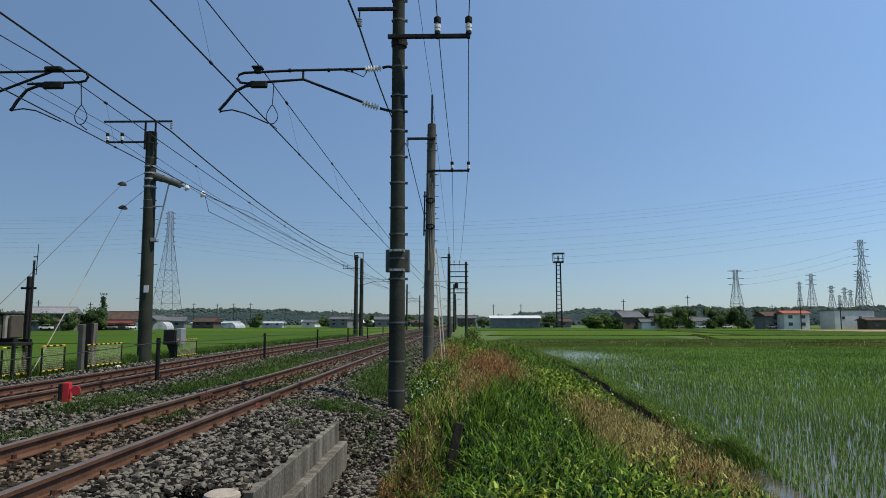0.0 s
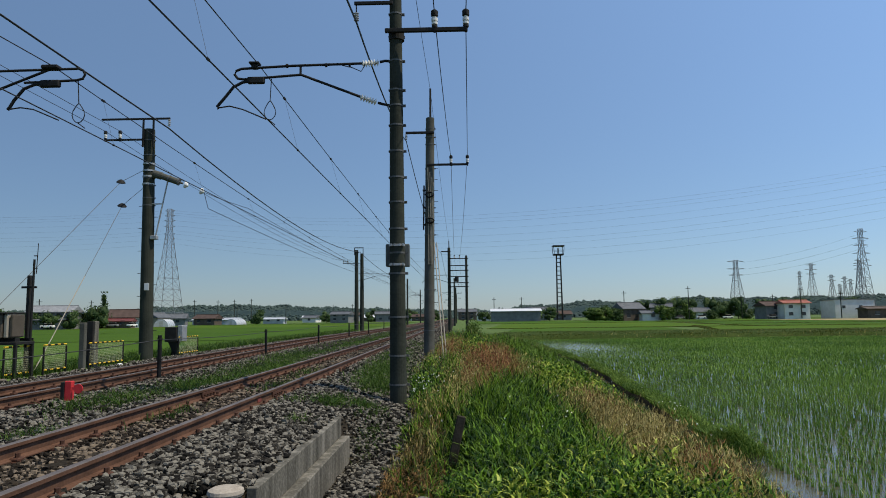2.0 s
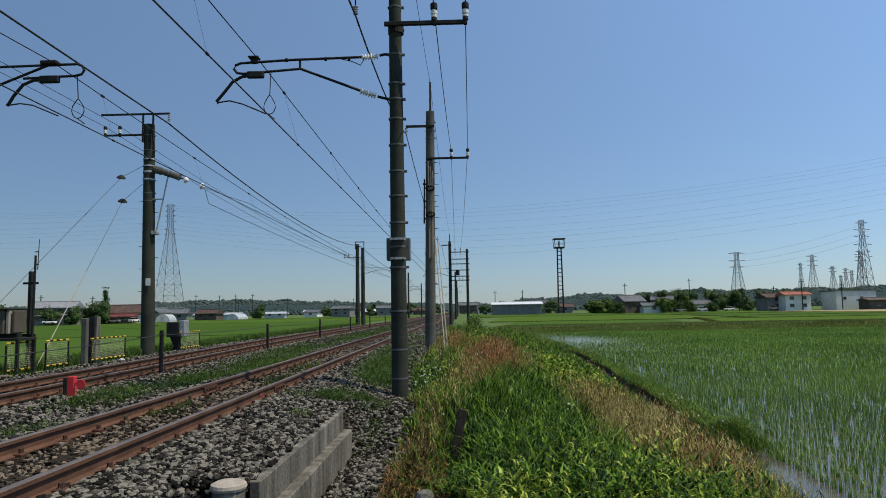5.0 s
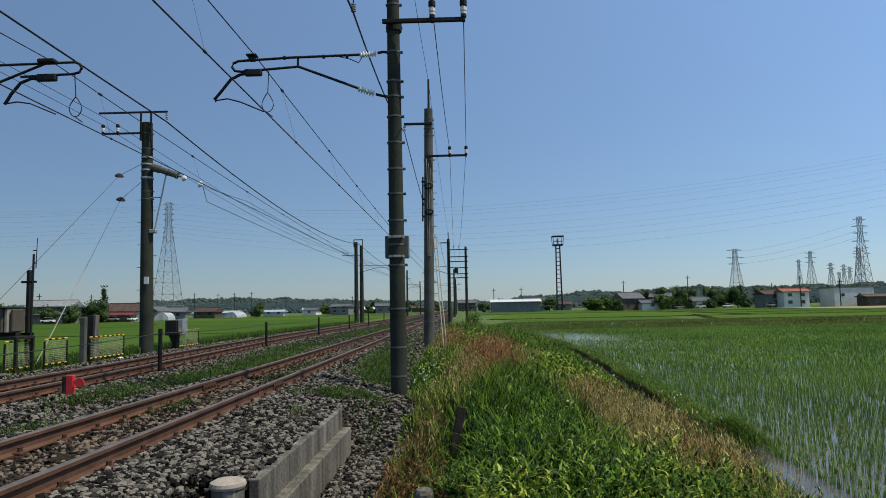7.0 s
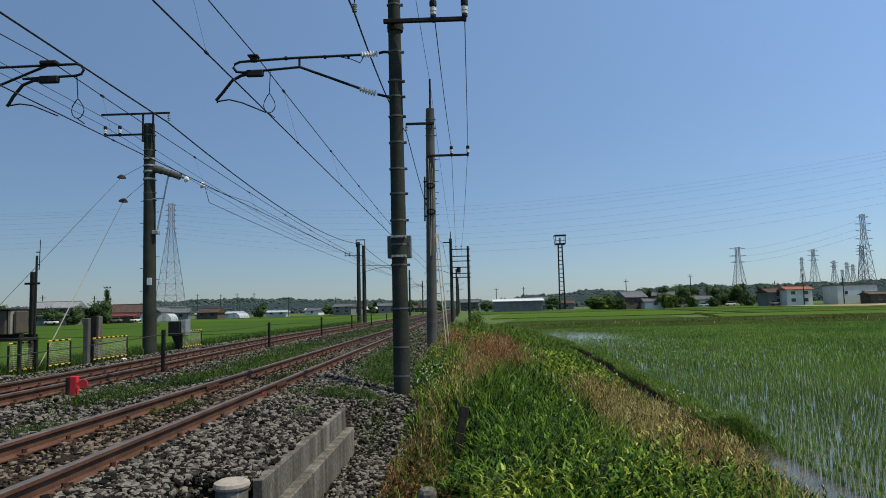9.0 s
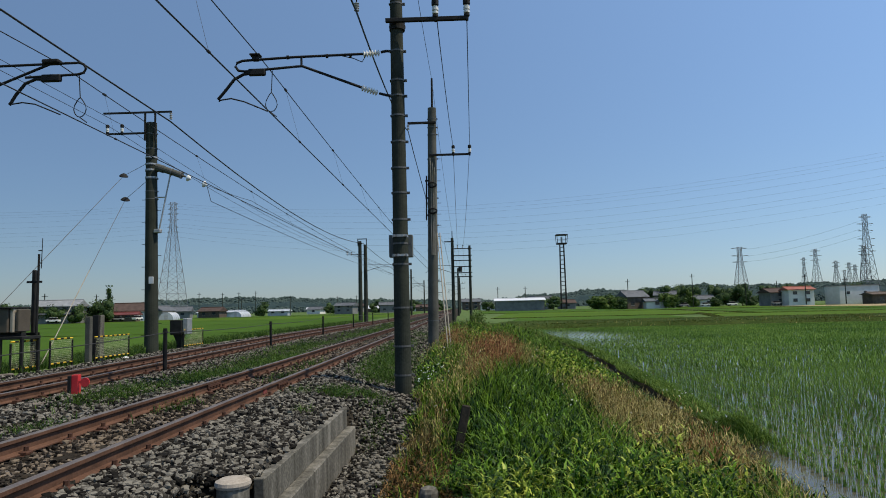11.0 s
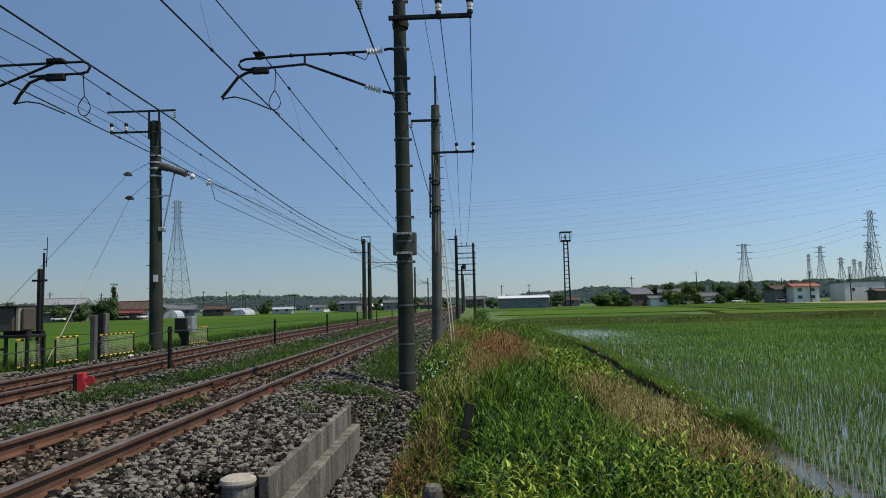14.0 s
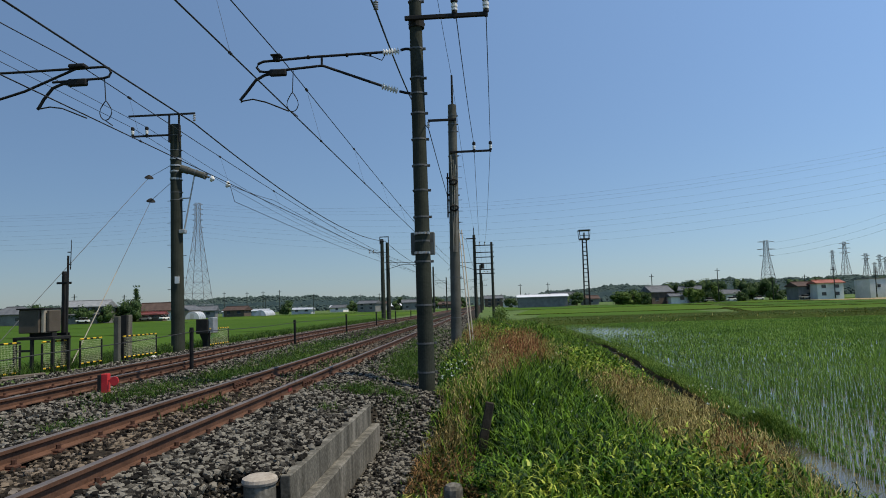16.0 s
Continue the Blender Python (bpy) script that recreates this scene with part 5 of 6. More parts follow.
def tree_mesh(h, w, n, leaf, seed, cone=False):
    """Trunk with limbs, and a crown of leaf sprays gathered in uneven clumps."""
    r = np.random.default_rng(seed)
    b = bmesh.new()
    rod(b, (0, 0, -0.3), (0.02 * h, 0, h * 0.5), 0.035 * h, 0.018 * h, 8)
    rod(b, (0.02 * h, 0, h * 0.5), (0, 0.02 * h, h * 0.92), 0.018 * h, 0.004 * h, 6)
    clumps = []
    for k in range(16):
        z = h * r.uniform(0.10, 0.95)
        reach = w * 0.5 * ((1 - z / h) * 1.1 if cone else math.sqrt(max(0.05, 1 - ((z / h - 0.55) / 0.5) ** 2))) * r.uniform(0.5, 1.0)
        t = r.uniform(0, math.tau)
        p = np.array([reach * math.cos(t), reach * math.sin(t), z])
        rod(b, (0.01 * h, 0, z * 0.75), tuple(p), 0.008 * h, 0.003 * h, 5)
        clumps.append(p)
    centre = np.array(clumps)[r.integers(0, 16, n)]
    spread = np.array([w, w, h * 0.9]) * (0.10 if cone else 0.14)
    pos = centre + r.normal(size=(n, 3)) * spread
    pos[:, 2] = np.clip(pos[:, 2], 0.03 * h, h * 1.05)
    q = bmesh.new()
    for p in clumps:
        bmesh.ops.create_icosphere(q, subdivisions=2, radius=1.0, matrix=Matrix.LocRotScale(p * 0.92, None, Vector((w, w, h * 0.9)) * (0.13 if cone else 0.19) * r.uniform(0.8, 1.2)))
    for v in q.verts:
        v.co *= 1 + 0.12 * noise.noise(v.co * 3.0 / w * 2)
        v.co.z = max(v.co.z, 0.02 * h)
    return b, q, pos, r.uniform(0.6, 1.4, n) * leaf


def tree(x, y, h, w, material, label, seed, leaf=0.4, n=700, cone=False, z=-0.8):
    e = thing("tree", label, "tree", (x, y, z), group="trees")
    b, q, pos, size = tree_mesh(h, w, n, leaf, seed, cone)
    part("trunk", b, M["bark"], e)
    v, f = leaf_cards(pos, size)
    c = fast_mesh("crown", v, f, [material])
    c.parent = e
    part("inner_foliage", q, material, e)
    return e


def build_trees():
    D, L = M["leaf_dark"], M["leaf_light"]
    dark, light = "dark green leafy tree beside the houses", "light green bushy tree beside the houses"
    tree(-110.5, 210, 10.6, 3.2, D, "tall dark green conifer beside the farmhouses", 1, 0.35, 700, True)
    k = 2
    for x, y, h, w, m in ((-118, 196, 5.2, 6, D), (-123, 195, 4.6, 5, D), (-114, 197, 5, 5.5, D), (-109.5, 204, 6.4, 5.5, D), (-111.5, 206, 5.4, 5, D), (-130, 199, 5, 6, D), (-139, 203, 6, 6, D),
                          (-164, 190, 9.0, 7, D), (51, 257, 4.6, 7, L), (55, 256, 4.8, 6, L), (59, 257, 4.2, 5, D), (75, 253, 5, 5, L), (78, 254, 4.5, 4, L), (84, 285, 8.5, 6, D), (90, 288, 9, 8, D), (96, 286, 7, 6, L),
                          (78, 290, 8, 6, D), (108, 290, 8.5, 8, D), (113, 292, 8, 7, D), (118, 290, 8.5, 7, D), (126, 284, 7.5, 7, D), (134, 285, 8, 8, D), (160, 280, 8, 8, D), (64, 300, 6, 6, D), (44, 330, 6, 7, D), (105, 315, 9, 8, D),
                          (87, 274, 3.6, 4, D), (101, 275, 3.4, 4, D), (69, 275, 5, 6, D), (112, 268, 6, 5, D), (130, 262, 7, 6, D), (36, 320, 5, 6, D), (12, 320, 4, 6, D), (-92, 310, 6, 6, D), (-70, 360, 6, 7, D), (-48, 380, 7, 7, D), (-28, 400, 7, 7, D), (-14, 410, 6, 6, D), (8, 400, 6, 7, D), (30, 370, 6, 7, L), (20, 330, 4, 5, L)):
        tree(x, y, h, w, m, light if m is L else dark, k, 0.30, 900)
        k += 1


def ridge(pts, y, depth, label, n, leaf):
    """Wooded rise: a rounded hill mesh under thousands of leaf sprays."""
    xs = np.linspace(pts[0][0], pts[-1][0], 160)
    top = np.interp(xs, [p[0] for p in pts], [p[1] for p in pts]) + 0.8 * np.sin(xs * 0.11) + 0.5 * np.sin(xs * 0.31 + 1)
    prof = ((-0.4, 0.0), (-0.3, 0.5), (-0.12, 0.82), (0.1, 0.92), (0.5, 0.1))
    v = np.array([(x, y + a * depth, -1.5 + b * (t - 0.5)) for x, t in zip(xs, top) for a, b in prof])
    m = len(prof)
    f = np.array([(i * m + k, (i + 1) * m + k, (i + 1) * m + k + 1, i * m + k + 1) for i in range(len(xs) - 1) for k in range(m - 1)])
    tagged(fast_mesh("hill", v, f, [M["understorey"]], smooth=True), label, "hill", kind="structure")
    # tree crowns: lumpy domes of uneven size, crowded over the hill
    b = bmesh.new()
    bmesh.ops.create_icosphere(b, subdivisions=1, radius=1.0)
    base = np.array([q.co[:] for q in b.verts])
    tris = np.array([[q.index for q in g.verts] for g in b.faces])
    b.free()
    x = rng.uniform(xs[0], xs[-1], n)
    t = np.interp(x, xs, top)
    u = rng.uniform(0, 1, n) ** 0.7
    r = rng.uniform(0.55, 1.25, n) * leaf
    c = np.stack([x, y - depth * 0.46 + depth * 0.40 * u, -1.0 + (t - 1.5) * u - 0.35 * r], 1)
    lump = base[None] * rng.uniform(0.62, 1.22, (n, len(base), 1))
    p = lump * (r[:, None] * np.array([1.0, 1.0, 0.85]))[:, None, :] + c[:, None]
    ff = (np.arange(n)[:, None, None] * len(base) + tris[None]).reshape(-1, 3)
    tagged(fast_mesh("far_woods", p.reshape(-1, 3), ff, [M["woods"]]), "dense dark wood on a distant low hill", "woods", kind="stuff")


def build_woods():
    ridge(((40, 12), (85, 15), (150, 19), (175, 16), (195, 19), (240, 21), (290, 19), (330, 20), (390, 20), (460, 22), (560, 22)), 700, 90, "low wooded hill behind the village", 5000, 2.5)
    ridge(((-460, 16), (-380, 21), (-300, 23), (-220, 21), (-140, 17), (-60, 14), (60, 12), (150, 12)), 860, 90, "low wooded rise on the horizon", 4500, 2.8)
    ridge(((-900, 17), (-700, 16), (-560, 18), (-440, 15)), 800, 90, "low wooded rise on the horizon", 1500, 4.0)
    ridge(((540, 20), (700, 24), (900, 20)), 720, 90, "low wooded hill behind the village", 1500, 4.0)


build_trees()
build_woods()


# ---- grasses ----
def blades(x, y, z, h, w, lean, seg=3):
    """Bent tapering blades. Returns verts and quads."""
    n = len(x)
    az = rng.uniform(0, math.tau, n)
    d = np.stack([np.cos(az), np.sin(az), np.zeros(n)], 1)
    s = np.stack([-np.sin(az), np.cos(az), np.zeros(n)], 1)
    tw = rng.uniform(-0.8, 0.8, n)[:, None]
    s = s * np.cos(tw) + d * np.sin(tw)
    base = np.stack([x, y, z], 1)
    rows = []
    for k in range(seg + 1):
        t = k / seg
        c = base + d * (lean * h * t * t)[:, None] + np.array([0, 0, 1.0]) * (h * (t - 0.35 * np.minimum(lean, 1.2) * t * t))[:, None]
        half = (w * 0.5 * (1 - 0.88 * t ** 1.4))[:, None]
        rows += [c - s * half, c + s * half]
    v = np.stack(rows, 1)
    m = 2 * (seg + 1)
    q = np.array([(2 * k, 2 * k + 1, 2 * k + 3, 2 * k + 2) for k in range(seg)])
    f = (np.arange(n)[:, None, None] * m + q[None]).reshape(-1, 4)
    return v.reshape(-1, 3), f


def grass_object(name, label, category, x, y, h, w, lean, material, seg=3, z=None):
    v, f = blades(x, y, ground_z(x, y) - 0.02 if z is None else z, h, w, lean, seg)
    return tagged(fast_mesh(name, v, f, [material]), label, category, kind="stuff")


def patch(x, y, s, seed):
    """Smooth patchiness between 0 and 1."""
    return 0.5 + 0.25 * (np.sin(x * s + seed + 1.7 * np.sin(y * s * 0.6 + seed)) + np.sin(y * s * 0.8 + 2.1 * seed + 1.3 * np.sin(x * s * 1.1)))


def bank_points(n, y0, y1, x0=-0.95, power=1.0):
    y = y0 * (y1 / y0) ** (rng.uniform(0, 1, n) ** power)
    x0 = x0 + 0.1 - 0.45 * np.clip((y - 13.5) / 3, 0, 1) if x0 < -0.9 else x0
    e = edge_x(y)
    x = x0 + (e - 0.05 - x0) * rng.uniform(0, 1, n)
    return x, y


def zone(x, y, cx, cy, rx, ry):
    return np.exp(-(((x - cx) / rx) ** 2 + ((y - cy) / ry) ** 2))


def tufted(n, m, y0, y1):
    """Points gathered in tufts on the bank, denser near the line's near end."""
    cx, cy = bank_points(m, 4.0, y1)
    k = rng.uniform(0, 1, m) < 0.13
    cy = np.where(k, rng.uniform(y0, 4.4, m), cy)
    i = rng.integers(0, m, n)
    x, y = cx[i] + rng.normal(0, 1, n) * 0.045 * (1 + cy[i] / 12), cy[i] + rng.normal(0, 1, n) * 0.05 * (1 + cy[i] / 12)
    ok = (x < edge_x(y)) & (x > -1.5)
    return x[ok], y[ok]


def plant_room(x, y):
    """How tall plants grow: low by the ballast, in the hollow round the stake and at the near end."""
    side = np.clip((x + 1.05 + 0.45 * np.clip((y - 13.5) / 3, 0, 1)) / 0.8, 0.3, 1)
    return side * (1 - 0.95 * zone(x, y, -0.10, 7.4, 0.34, 1.25)) * (1 - 0.75 * zone(x, y, -0.3, 5.7, 0.35, 0.7)) * (1 - 0.3 * zone(x, y, 0.6, 5.7, 1.0, 1.0)) * (1 + 0.25 * zone(x, y, 0.9, 17, 0.8, 4))


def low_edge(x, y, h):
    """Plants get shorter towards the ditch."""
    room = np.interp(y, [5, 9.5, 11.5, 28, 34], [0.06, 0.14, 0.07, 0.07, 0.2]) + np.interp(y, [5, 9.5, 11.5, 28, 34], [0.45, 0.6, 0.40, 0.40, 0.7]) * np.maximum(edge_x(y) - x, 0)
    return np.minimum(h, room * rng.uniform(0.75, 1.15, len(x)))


def dryness(x, y):
    d = 0.45 * zone(x, y, 0.9, 18.5, 0.9, 4) + 1.3 * zone(x, y, 2.45, 10.4, 0.62, 3.0) + 0.9 * zone(x, y, 2.55, 6.8, 0.32, 1.1) + 0.8 * zone(x, y, 0.25, 13.2, 0.45, 2.0) + 0.5 * zone(x, y, -0.55, 9.6, 0.45, 2.4) + 0.5 * zone(x, y, 1.9, 20, 0.8, 3.0) + 0.5 * zone(x, y, -0.2, 30, 1.0, 8)
    g = 0.9 * zone(x, y, 1.0, 9.0, 0.75, 3.2) + 0.5 * zone(x, y, -0.5, 6.5, 0.5, 1.2) + 0.9 * zone(x, y, 2.5, 16, 0.6, 1.8) + 0.4 * zone(x, y, 2.0, 28, 1.2, 6)
    return d - g + 0.7 * (patch(x, y, 2.3, 3.0) - 0.5)


def leafy_weeds(name, label, material, n, m, length, width, lo, hi, where):
    """Upright weeds in patches: a thin stem with m lance leaves spread along it."""
    x, y = bank_points(n, 4.3, 50, x0=-0.97)
    k = rng.uniform(0.2, 1.0, len(x)) < where(x, y) * (0.6 + 0.8 * patch(x, y, 5.0, 6))
    x, y = x[k], y[k]
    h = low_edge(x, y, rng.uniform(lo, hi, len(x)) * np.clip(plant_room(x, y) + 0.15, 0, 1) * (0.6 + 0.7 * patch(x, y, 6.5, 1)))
    sx, sy, sh = np.repeat(x, m), np.repeat(y, m), np.repeat(h, m)
    t = np.tile(np.linspace(0.25, 1.0, m), len(x))
    k = len(sx)
    scale = (1.25 - 0.5 * t) * (1 + sy / 40)
    v1, f1 = blades(sx + rng.normal(0, 0.012, k), sy + rng.normal(0, 0.012, k), ground_z(sx, sy) + sh * t, rng.uniform(*length, k) * scale, rng.uniform(*width, k) * scale, rng.uniform(0.6, 1.5, k), 2)
    v2, f2 = blades(x, y, ground_z(x, y) - 0.02, h + 0.03, np.full(len(x), 0.006), rng.uniform(0.0, 0.15, len(x)), 2)
    return tagged(fast_mesh(name, np.concatenate([v1, v2]), np.concatenate([f1, f2 + len(v1)]), [material]), label, "weeds", kind="stuff")


def build_grass():
    # tall green grass in arching tufts
    x, y = tufted(60000, 3850, -4.0, 62)
    k = rng.uniform(-0.1, 1.2, len(x)) > dryness(x, y) + 1.3 * zone(x, y, -0.45, 6.3, 0.5, 1.2) + 0.5 * zone(x, y, 2.5, 16, 0.6, 1.8)
    x, y = x[k], y[k]
    h = rng.uniform(0.22, 0.66, len(x)) * plant_room(x, y) * (0.2 + 0.45 * patch(x, y, 2, 1) + 0.55 * patch(x, y, 6, 4) + 0.55 * patch(x, y, 11, 2))
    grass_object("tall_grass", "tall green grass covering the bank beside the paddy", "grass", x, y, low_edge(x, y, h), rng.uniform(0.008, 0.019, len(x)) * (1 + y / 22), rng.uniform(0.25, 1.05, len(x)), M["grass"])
    # dry straw and red seed stems with feathery heads
    for name, label, material, n, lo, hi, w, m in (("dry_grass", "dry straw-coloured grass mixed into the bank", M["dry"], 40000, 0.34, 0.74, 0.006, 5),
                                                  ("sorrel_stems", "reddish-brown seed stems of sorrel on the bank", M["sorrel"], 28000, 0.42, 0.82, 0.006, 7)):
        x, y = bank_points(n, 4.2, 60)
        dry = 0.8 * dryness(x, y)
        if name == "sorrel_stems":
            dry = 2.2 * zone(x, y, 0.85, 18.5, 0.5, 2.6) + 0.4 * zone(x, y, 2.45, 12.6, 0.4, 1.6) + 0.3 * zone(x, y, 2.5, 6.8, 0.3, 0.9) + 0.5 * zone(x, y, 0.3, 13.2, 0.3, 1.2) + 0.6 * zone(x, y, -0.2, 28, 0.7, 5) + 0.10 * dry
        k = rng.uniform(0.15, 1.0, len(x)) < dry * (0.55 + 0.9 * patch(x, y, 5.0, 2.0))
        x, y = x[k], y[k]
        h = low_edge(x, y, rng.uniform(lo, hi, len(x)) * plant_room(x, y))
        v1, f1 = blades(x, y, ground_z(x, y) - 0.02, h, np.full(len(x), w) * (1 + y / 14), rng.uniform(0.0, 0.6, len(x)), 2)
        hx, hy, hh = np.repeat(x, m), np.repeat(y, m), np.repeat(h, m)
        pos = np.stack([hx, hy, np.repeat(ground_z(x, y), m) + hh * rng.uniform(0.5, 1.02, len(hx))], 1) + rng.normal(0, 1, (len(hx), 3)) * np.array([0.03, 0.03, 0.012])
        v2, f2 = blades(pos[:, 0], pos[:, 1], pos[:, 2], rng.uniform(0.03, 0.08, len(hx)), rng.uniform(0.005, 0.011, len(hx)) * (1 + hy / 20), rng.uniform(0.1, 0.8, len(hx)), 1)
        tagged(fast_mesh(name, np.concatenate([v1, v2]), np.concatenate([f1, f2 + len(v1)]), [material]), label, "grass", kind="stuff")
    # leafy weeds: stems with lance leaves set along them
    leafy_weeds("broad_leaf_weeds", "yellow-green leafy weeds among the grass", M["broad"], 10000, 12, (0.05, 0.10), (0.022, 0.040), 0.16, 0.5,
                lambda x, y: 1.5 * zone(x, y, 0.5, 5.9, 0.5, 0.6) + 2.4 * zone(x, y, 1.75, 6.2, 0.55, 0.9) + 0.6 * zone(x, y, 2.5, 15.5, 0.7, 1.8) + 0.22 * patch(x, y, 3.1, 5))
    leafy_weeds("dark_leaf_weeds", "dark green broad-leaved weeds among the grass", M["nettle"], 13000, 11, (0.06, 0.13), (0.014, 0.030), 0.2, 0.60,
                lambda x, y: 0.7 * zone(x, y, 1.4, 5.7, 0.9, 0.9) + 0.9 * zone(x, y, -0.75, 14, 0.35, 2.6) + 0.6 * zone(x, y, 0.9, 8.6, 0.9, 2.6) + 0.6 * zone(x, y, 0.4, 26, 0.8, 5) + 0.4 * zone(x, y, 1.3, 34, 1.2, 10) + 0.5 * zone(x, y, 2.6, 5.6, 0.6, 0.6) + 0.7 * zone(x, y, 0.05, 6.8, 0.3, 1.0))
    leafy_weeds("dock_scrub", "low brown and rust-coloured withered weeds", M["scrub"], 13000, 12, (0.03, 0.07), (0.010, 0.022), 0.12, 0.42,
                lambda x, y: 2.2 * zone(x, y, -0.52, 6.5, 0.5, 1.2) + 0.45 * zone(x, y, -0.55, 9.3, 0.4, 1.8))
    # round-leaved creepers in patches
    x, y = bank_points(80000, 4.4, 40, x0=-0.95)
    p = 0.4 * zone(x, y, -0.6, 15, 0.45, 3) + 1.8 * zone(x, y, 2.5, 16.0, 0.65, 2.0) + 0.6 * zone(x, y, 1.8, 6.4, 0.45, 0.6) + 0.9 * zone(x, y, 0.45, 27, 0.6, 5)
    k = rng.uniform(0.25, 1.1, len(x)) < p * (0.5 + 1.0 * patch(x, y, 6.0, 8))
    x, y = x[k], y[k]
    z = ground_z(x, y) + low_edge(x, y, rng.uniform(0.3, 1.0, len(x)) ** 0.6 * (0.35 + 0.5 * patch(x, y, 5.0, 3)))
    v, f = leaf_cards(np.stack([x, y, z], 1), rng.uniform(0.016, 0.034, len(x)) * (1 + y / 26), 0.3)
    tagged(fast_mesh("creeper_leaves", v, f, [M["creeper"]]), "round-leaved creepers climbing through the grass", "weeds", kind="stuff")
    # small white flowers
    x, y = bank_points(70, 8, 26, x0=-0.6)
    x, y = np.concatenate([x, rng.normal(-0.65, 0.16, 24), rng.normal(4.5, 0.10, 10)]), np.concatenate([y, rng.normal(12.3, 0.7, 24), rng.normal(14.4, 0.3, 10)])
    z = np.where(x > edge_x(y), PADDY + 0.25, ground_z(x, y) + rng.uniform(0.38, 0.55, len(x)))
    pos = np.repeat(np.stack([x, y, z], 1), 5, 0) + rng.normal(0, 0.006, (5 * len(x), 3))
    v, f = leaf_cards(pos, rng.uniform(0.008, 0.013, len(pos)), 1.0)
    tagged(fast_mesh("daisy_flowers", v, f, [M["petal"]]), "scattered small white daisy flowers on the bank", "flowers", kind="stuff")
    # low tufts between and beside the tracks
    xs, ys = [], []
    for cx, cy, rx, ry, n in ((-1.95, 11.3, 0.35, 0.5, 700), (-1.45, 11.1, 0.2, 0.4, 250), (-1.9, 17.5, 0.45, 2.6, 9000), (-1.75, 14.6, 0.4, 1.4, 3600), (-2.05, 10.8, 0.22, 0.3, 900), (-1.6, 11.4, 0.2, 0.3, 500), (-2.1, 23, 0.5, 5, 5000), (-1.55, 14, 0.3, 1.0, 1200), (-2.55, 10.6, 0.2, 0.3, 150), (-2.1, 8.9, 0.15, 0.25, 120), (-1.3, 10.2, 0.15, 0.8, 300),
                              (-5.6, 14.5, 0.5, 1.8, 3400), (-5.9, 11.5, 0.45, 1.4, 2200), (-5.3, 18.5, 0.8, 3, 5200), (-5.9, 25, 0.8, 5, 5200), (-5.6, 40, 1.0, 10, 4200), (-5.8, 60, 1.0, 14, 2600), (-4.0, 9.2, 0.35, 0.7, 260), (-3.4, 13, 0.35, 0.8, 260), (-3.6, 16, 0.3, 1.5, 260), (-5.2, 8.2, 0.3, 0.6, 300),
                              (-2.0, 34, 0.7, 6, 1200), (-6.2, 7.5, 0.3, 0.8, 500)):
        xs.append(rng.normal(cx, rx * 0.55, n))
        ys.append(rng.normal(cy, ry * 0.55, n))
    x, y = np.concatenate(xs), np.concatenate(ys)
    y = np.maximum(y, 4)
    grass_object("low_tufts", "low green tufts growing in the ballast", "grass", x, y, rng.uniform(0.06, 0.2, len(x)), rng.uniform(0.006, 0.011, len(x)) * (1 + y / 16), rng.uniform(0.2, 1.2, len(x)), M["turf"], 2)
    # rough grass along the far side of the line
    n = 26000
    y = 14 * (80 / 14) ** rng.uniform(0, 1, n)
    x = far_x(y) - 3.95 - rng.uniform(0, 1, n) ** 1.2 * 3.6
    grass_object("rough_grass", "rough grass along the far side of the line", "grass", x, y, rng.uniform(0.12, 0.42, n), rng.uniform(0.008, 0.014, n) * (1 + y / 25), rng.uniform(0.2, 1.0, n), M["turf"], 2)
    # clump that has slid into the paddy, and the fringe along the water
    y = 10.1 * (58 / 10.1) ** rng.uniform(0, 1, 26000)
    off = 0.03 + np.abs(rng.normal(0.24, 0.2, len(y)))
    x = edge_x(y) + 0.06 + off
    z = np.interp(off, [0, 0.35, 0.8], [-0.88, -0.86, -1.05])
    grass_object("bank_fringe", "low grass fringe along the edge of the paddy", "grass", x, y, rng.uniform(0.06, 0.2, len(x)), rng.uniform(0.006, 0.011, len(x)) * (1 + y / 18), rng.uniform(0.3, 1.2, len(x)), M["bund"], 2, z)
    x, y = rng.normal(4.1, 0.17, 3600), rng.normal(10.6, 0.42, 3600)
    mound = 0.30 * zone(x, y, 4.1, 10.6, 0.32, 0.85)
    grass_object("grass_mound", "green grassy mound at the water's edge", "grass", x, y, rng.uniform(0.08, 0.2, 3600), rng.uniform(0.007, 0.012, 3600), rng.uniform(0.3, 1.2, 3600), M["bund"], 2, PADDY - 0.02 + mound)
    # bush at the far end of the bank, banks across the fields
    n = 1300
    pos = np.stack([rng.normal(1.45, 0.36, n), rng.normal(68, 1.0, n), -0.6 + np.abs(rng.normal(0.45, 0.38, n))], 1)
    v, f = leaf_cards(pos, rng.uniform(0.05, 0.12, n))
    tagged(fast_mesh("bush", v, f, [M["leaf_light"]]), "light green bush at the end of the bank", "bush")
    n = 34000
    y = np.where(rng.uniform(0, 1, n) < 0.5, rng.uniform(60.2, 64, n), rng.uniform(64, 80, n))
    x = 4 + rng.uniform(0, 1, n) ** 0.8 * 60
    k = rng.uniform(0, 1, n) < 0.3 + 0.7 * patch(x, y, 0.5, 2)
    x, y = x[k], y[k]
    grass_object("field_bank_grass", "rough brownish grass on the bank between paddies", "grass", x, y, rng.uniform(0.05, 0.2, len(x)), rng.uniform(0.03, 0.06, len(x)), rng.uniform(0.5, 1.4, len(x)), M["rough"], 2)
    n = 300
    x, y = 4 + rng.uniform(0, 1, n) ** 0.8 * 60, rng.uniform(60.2, 65, n)
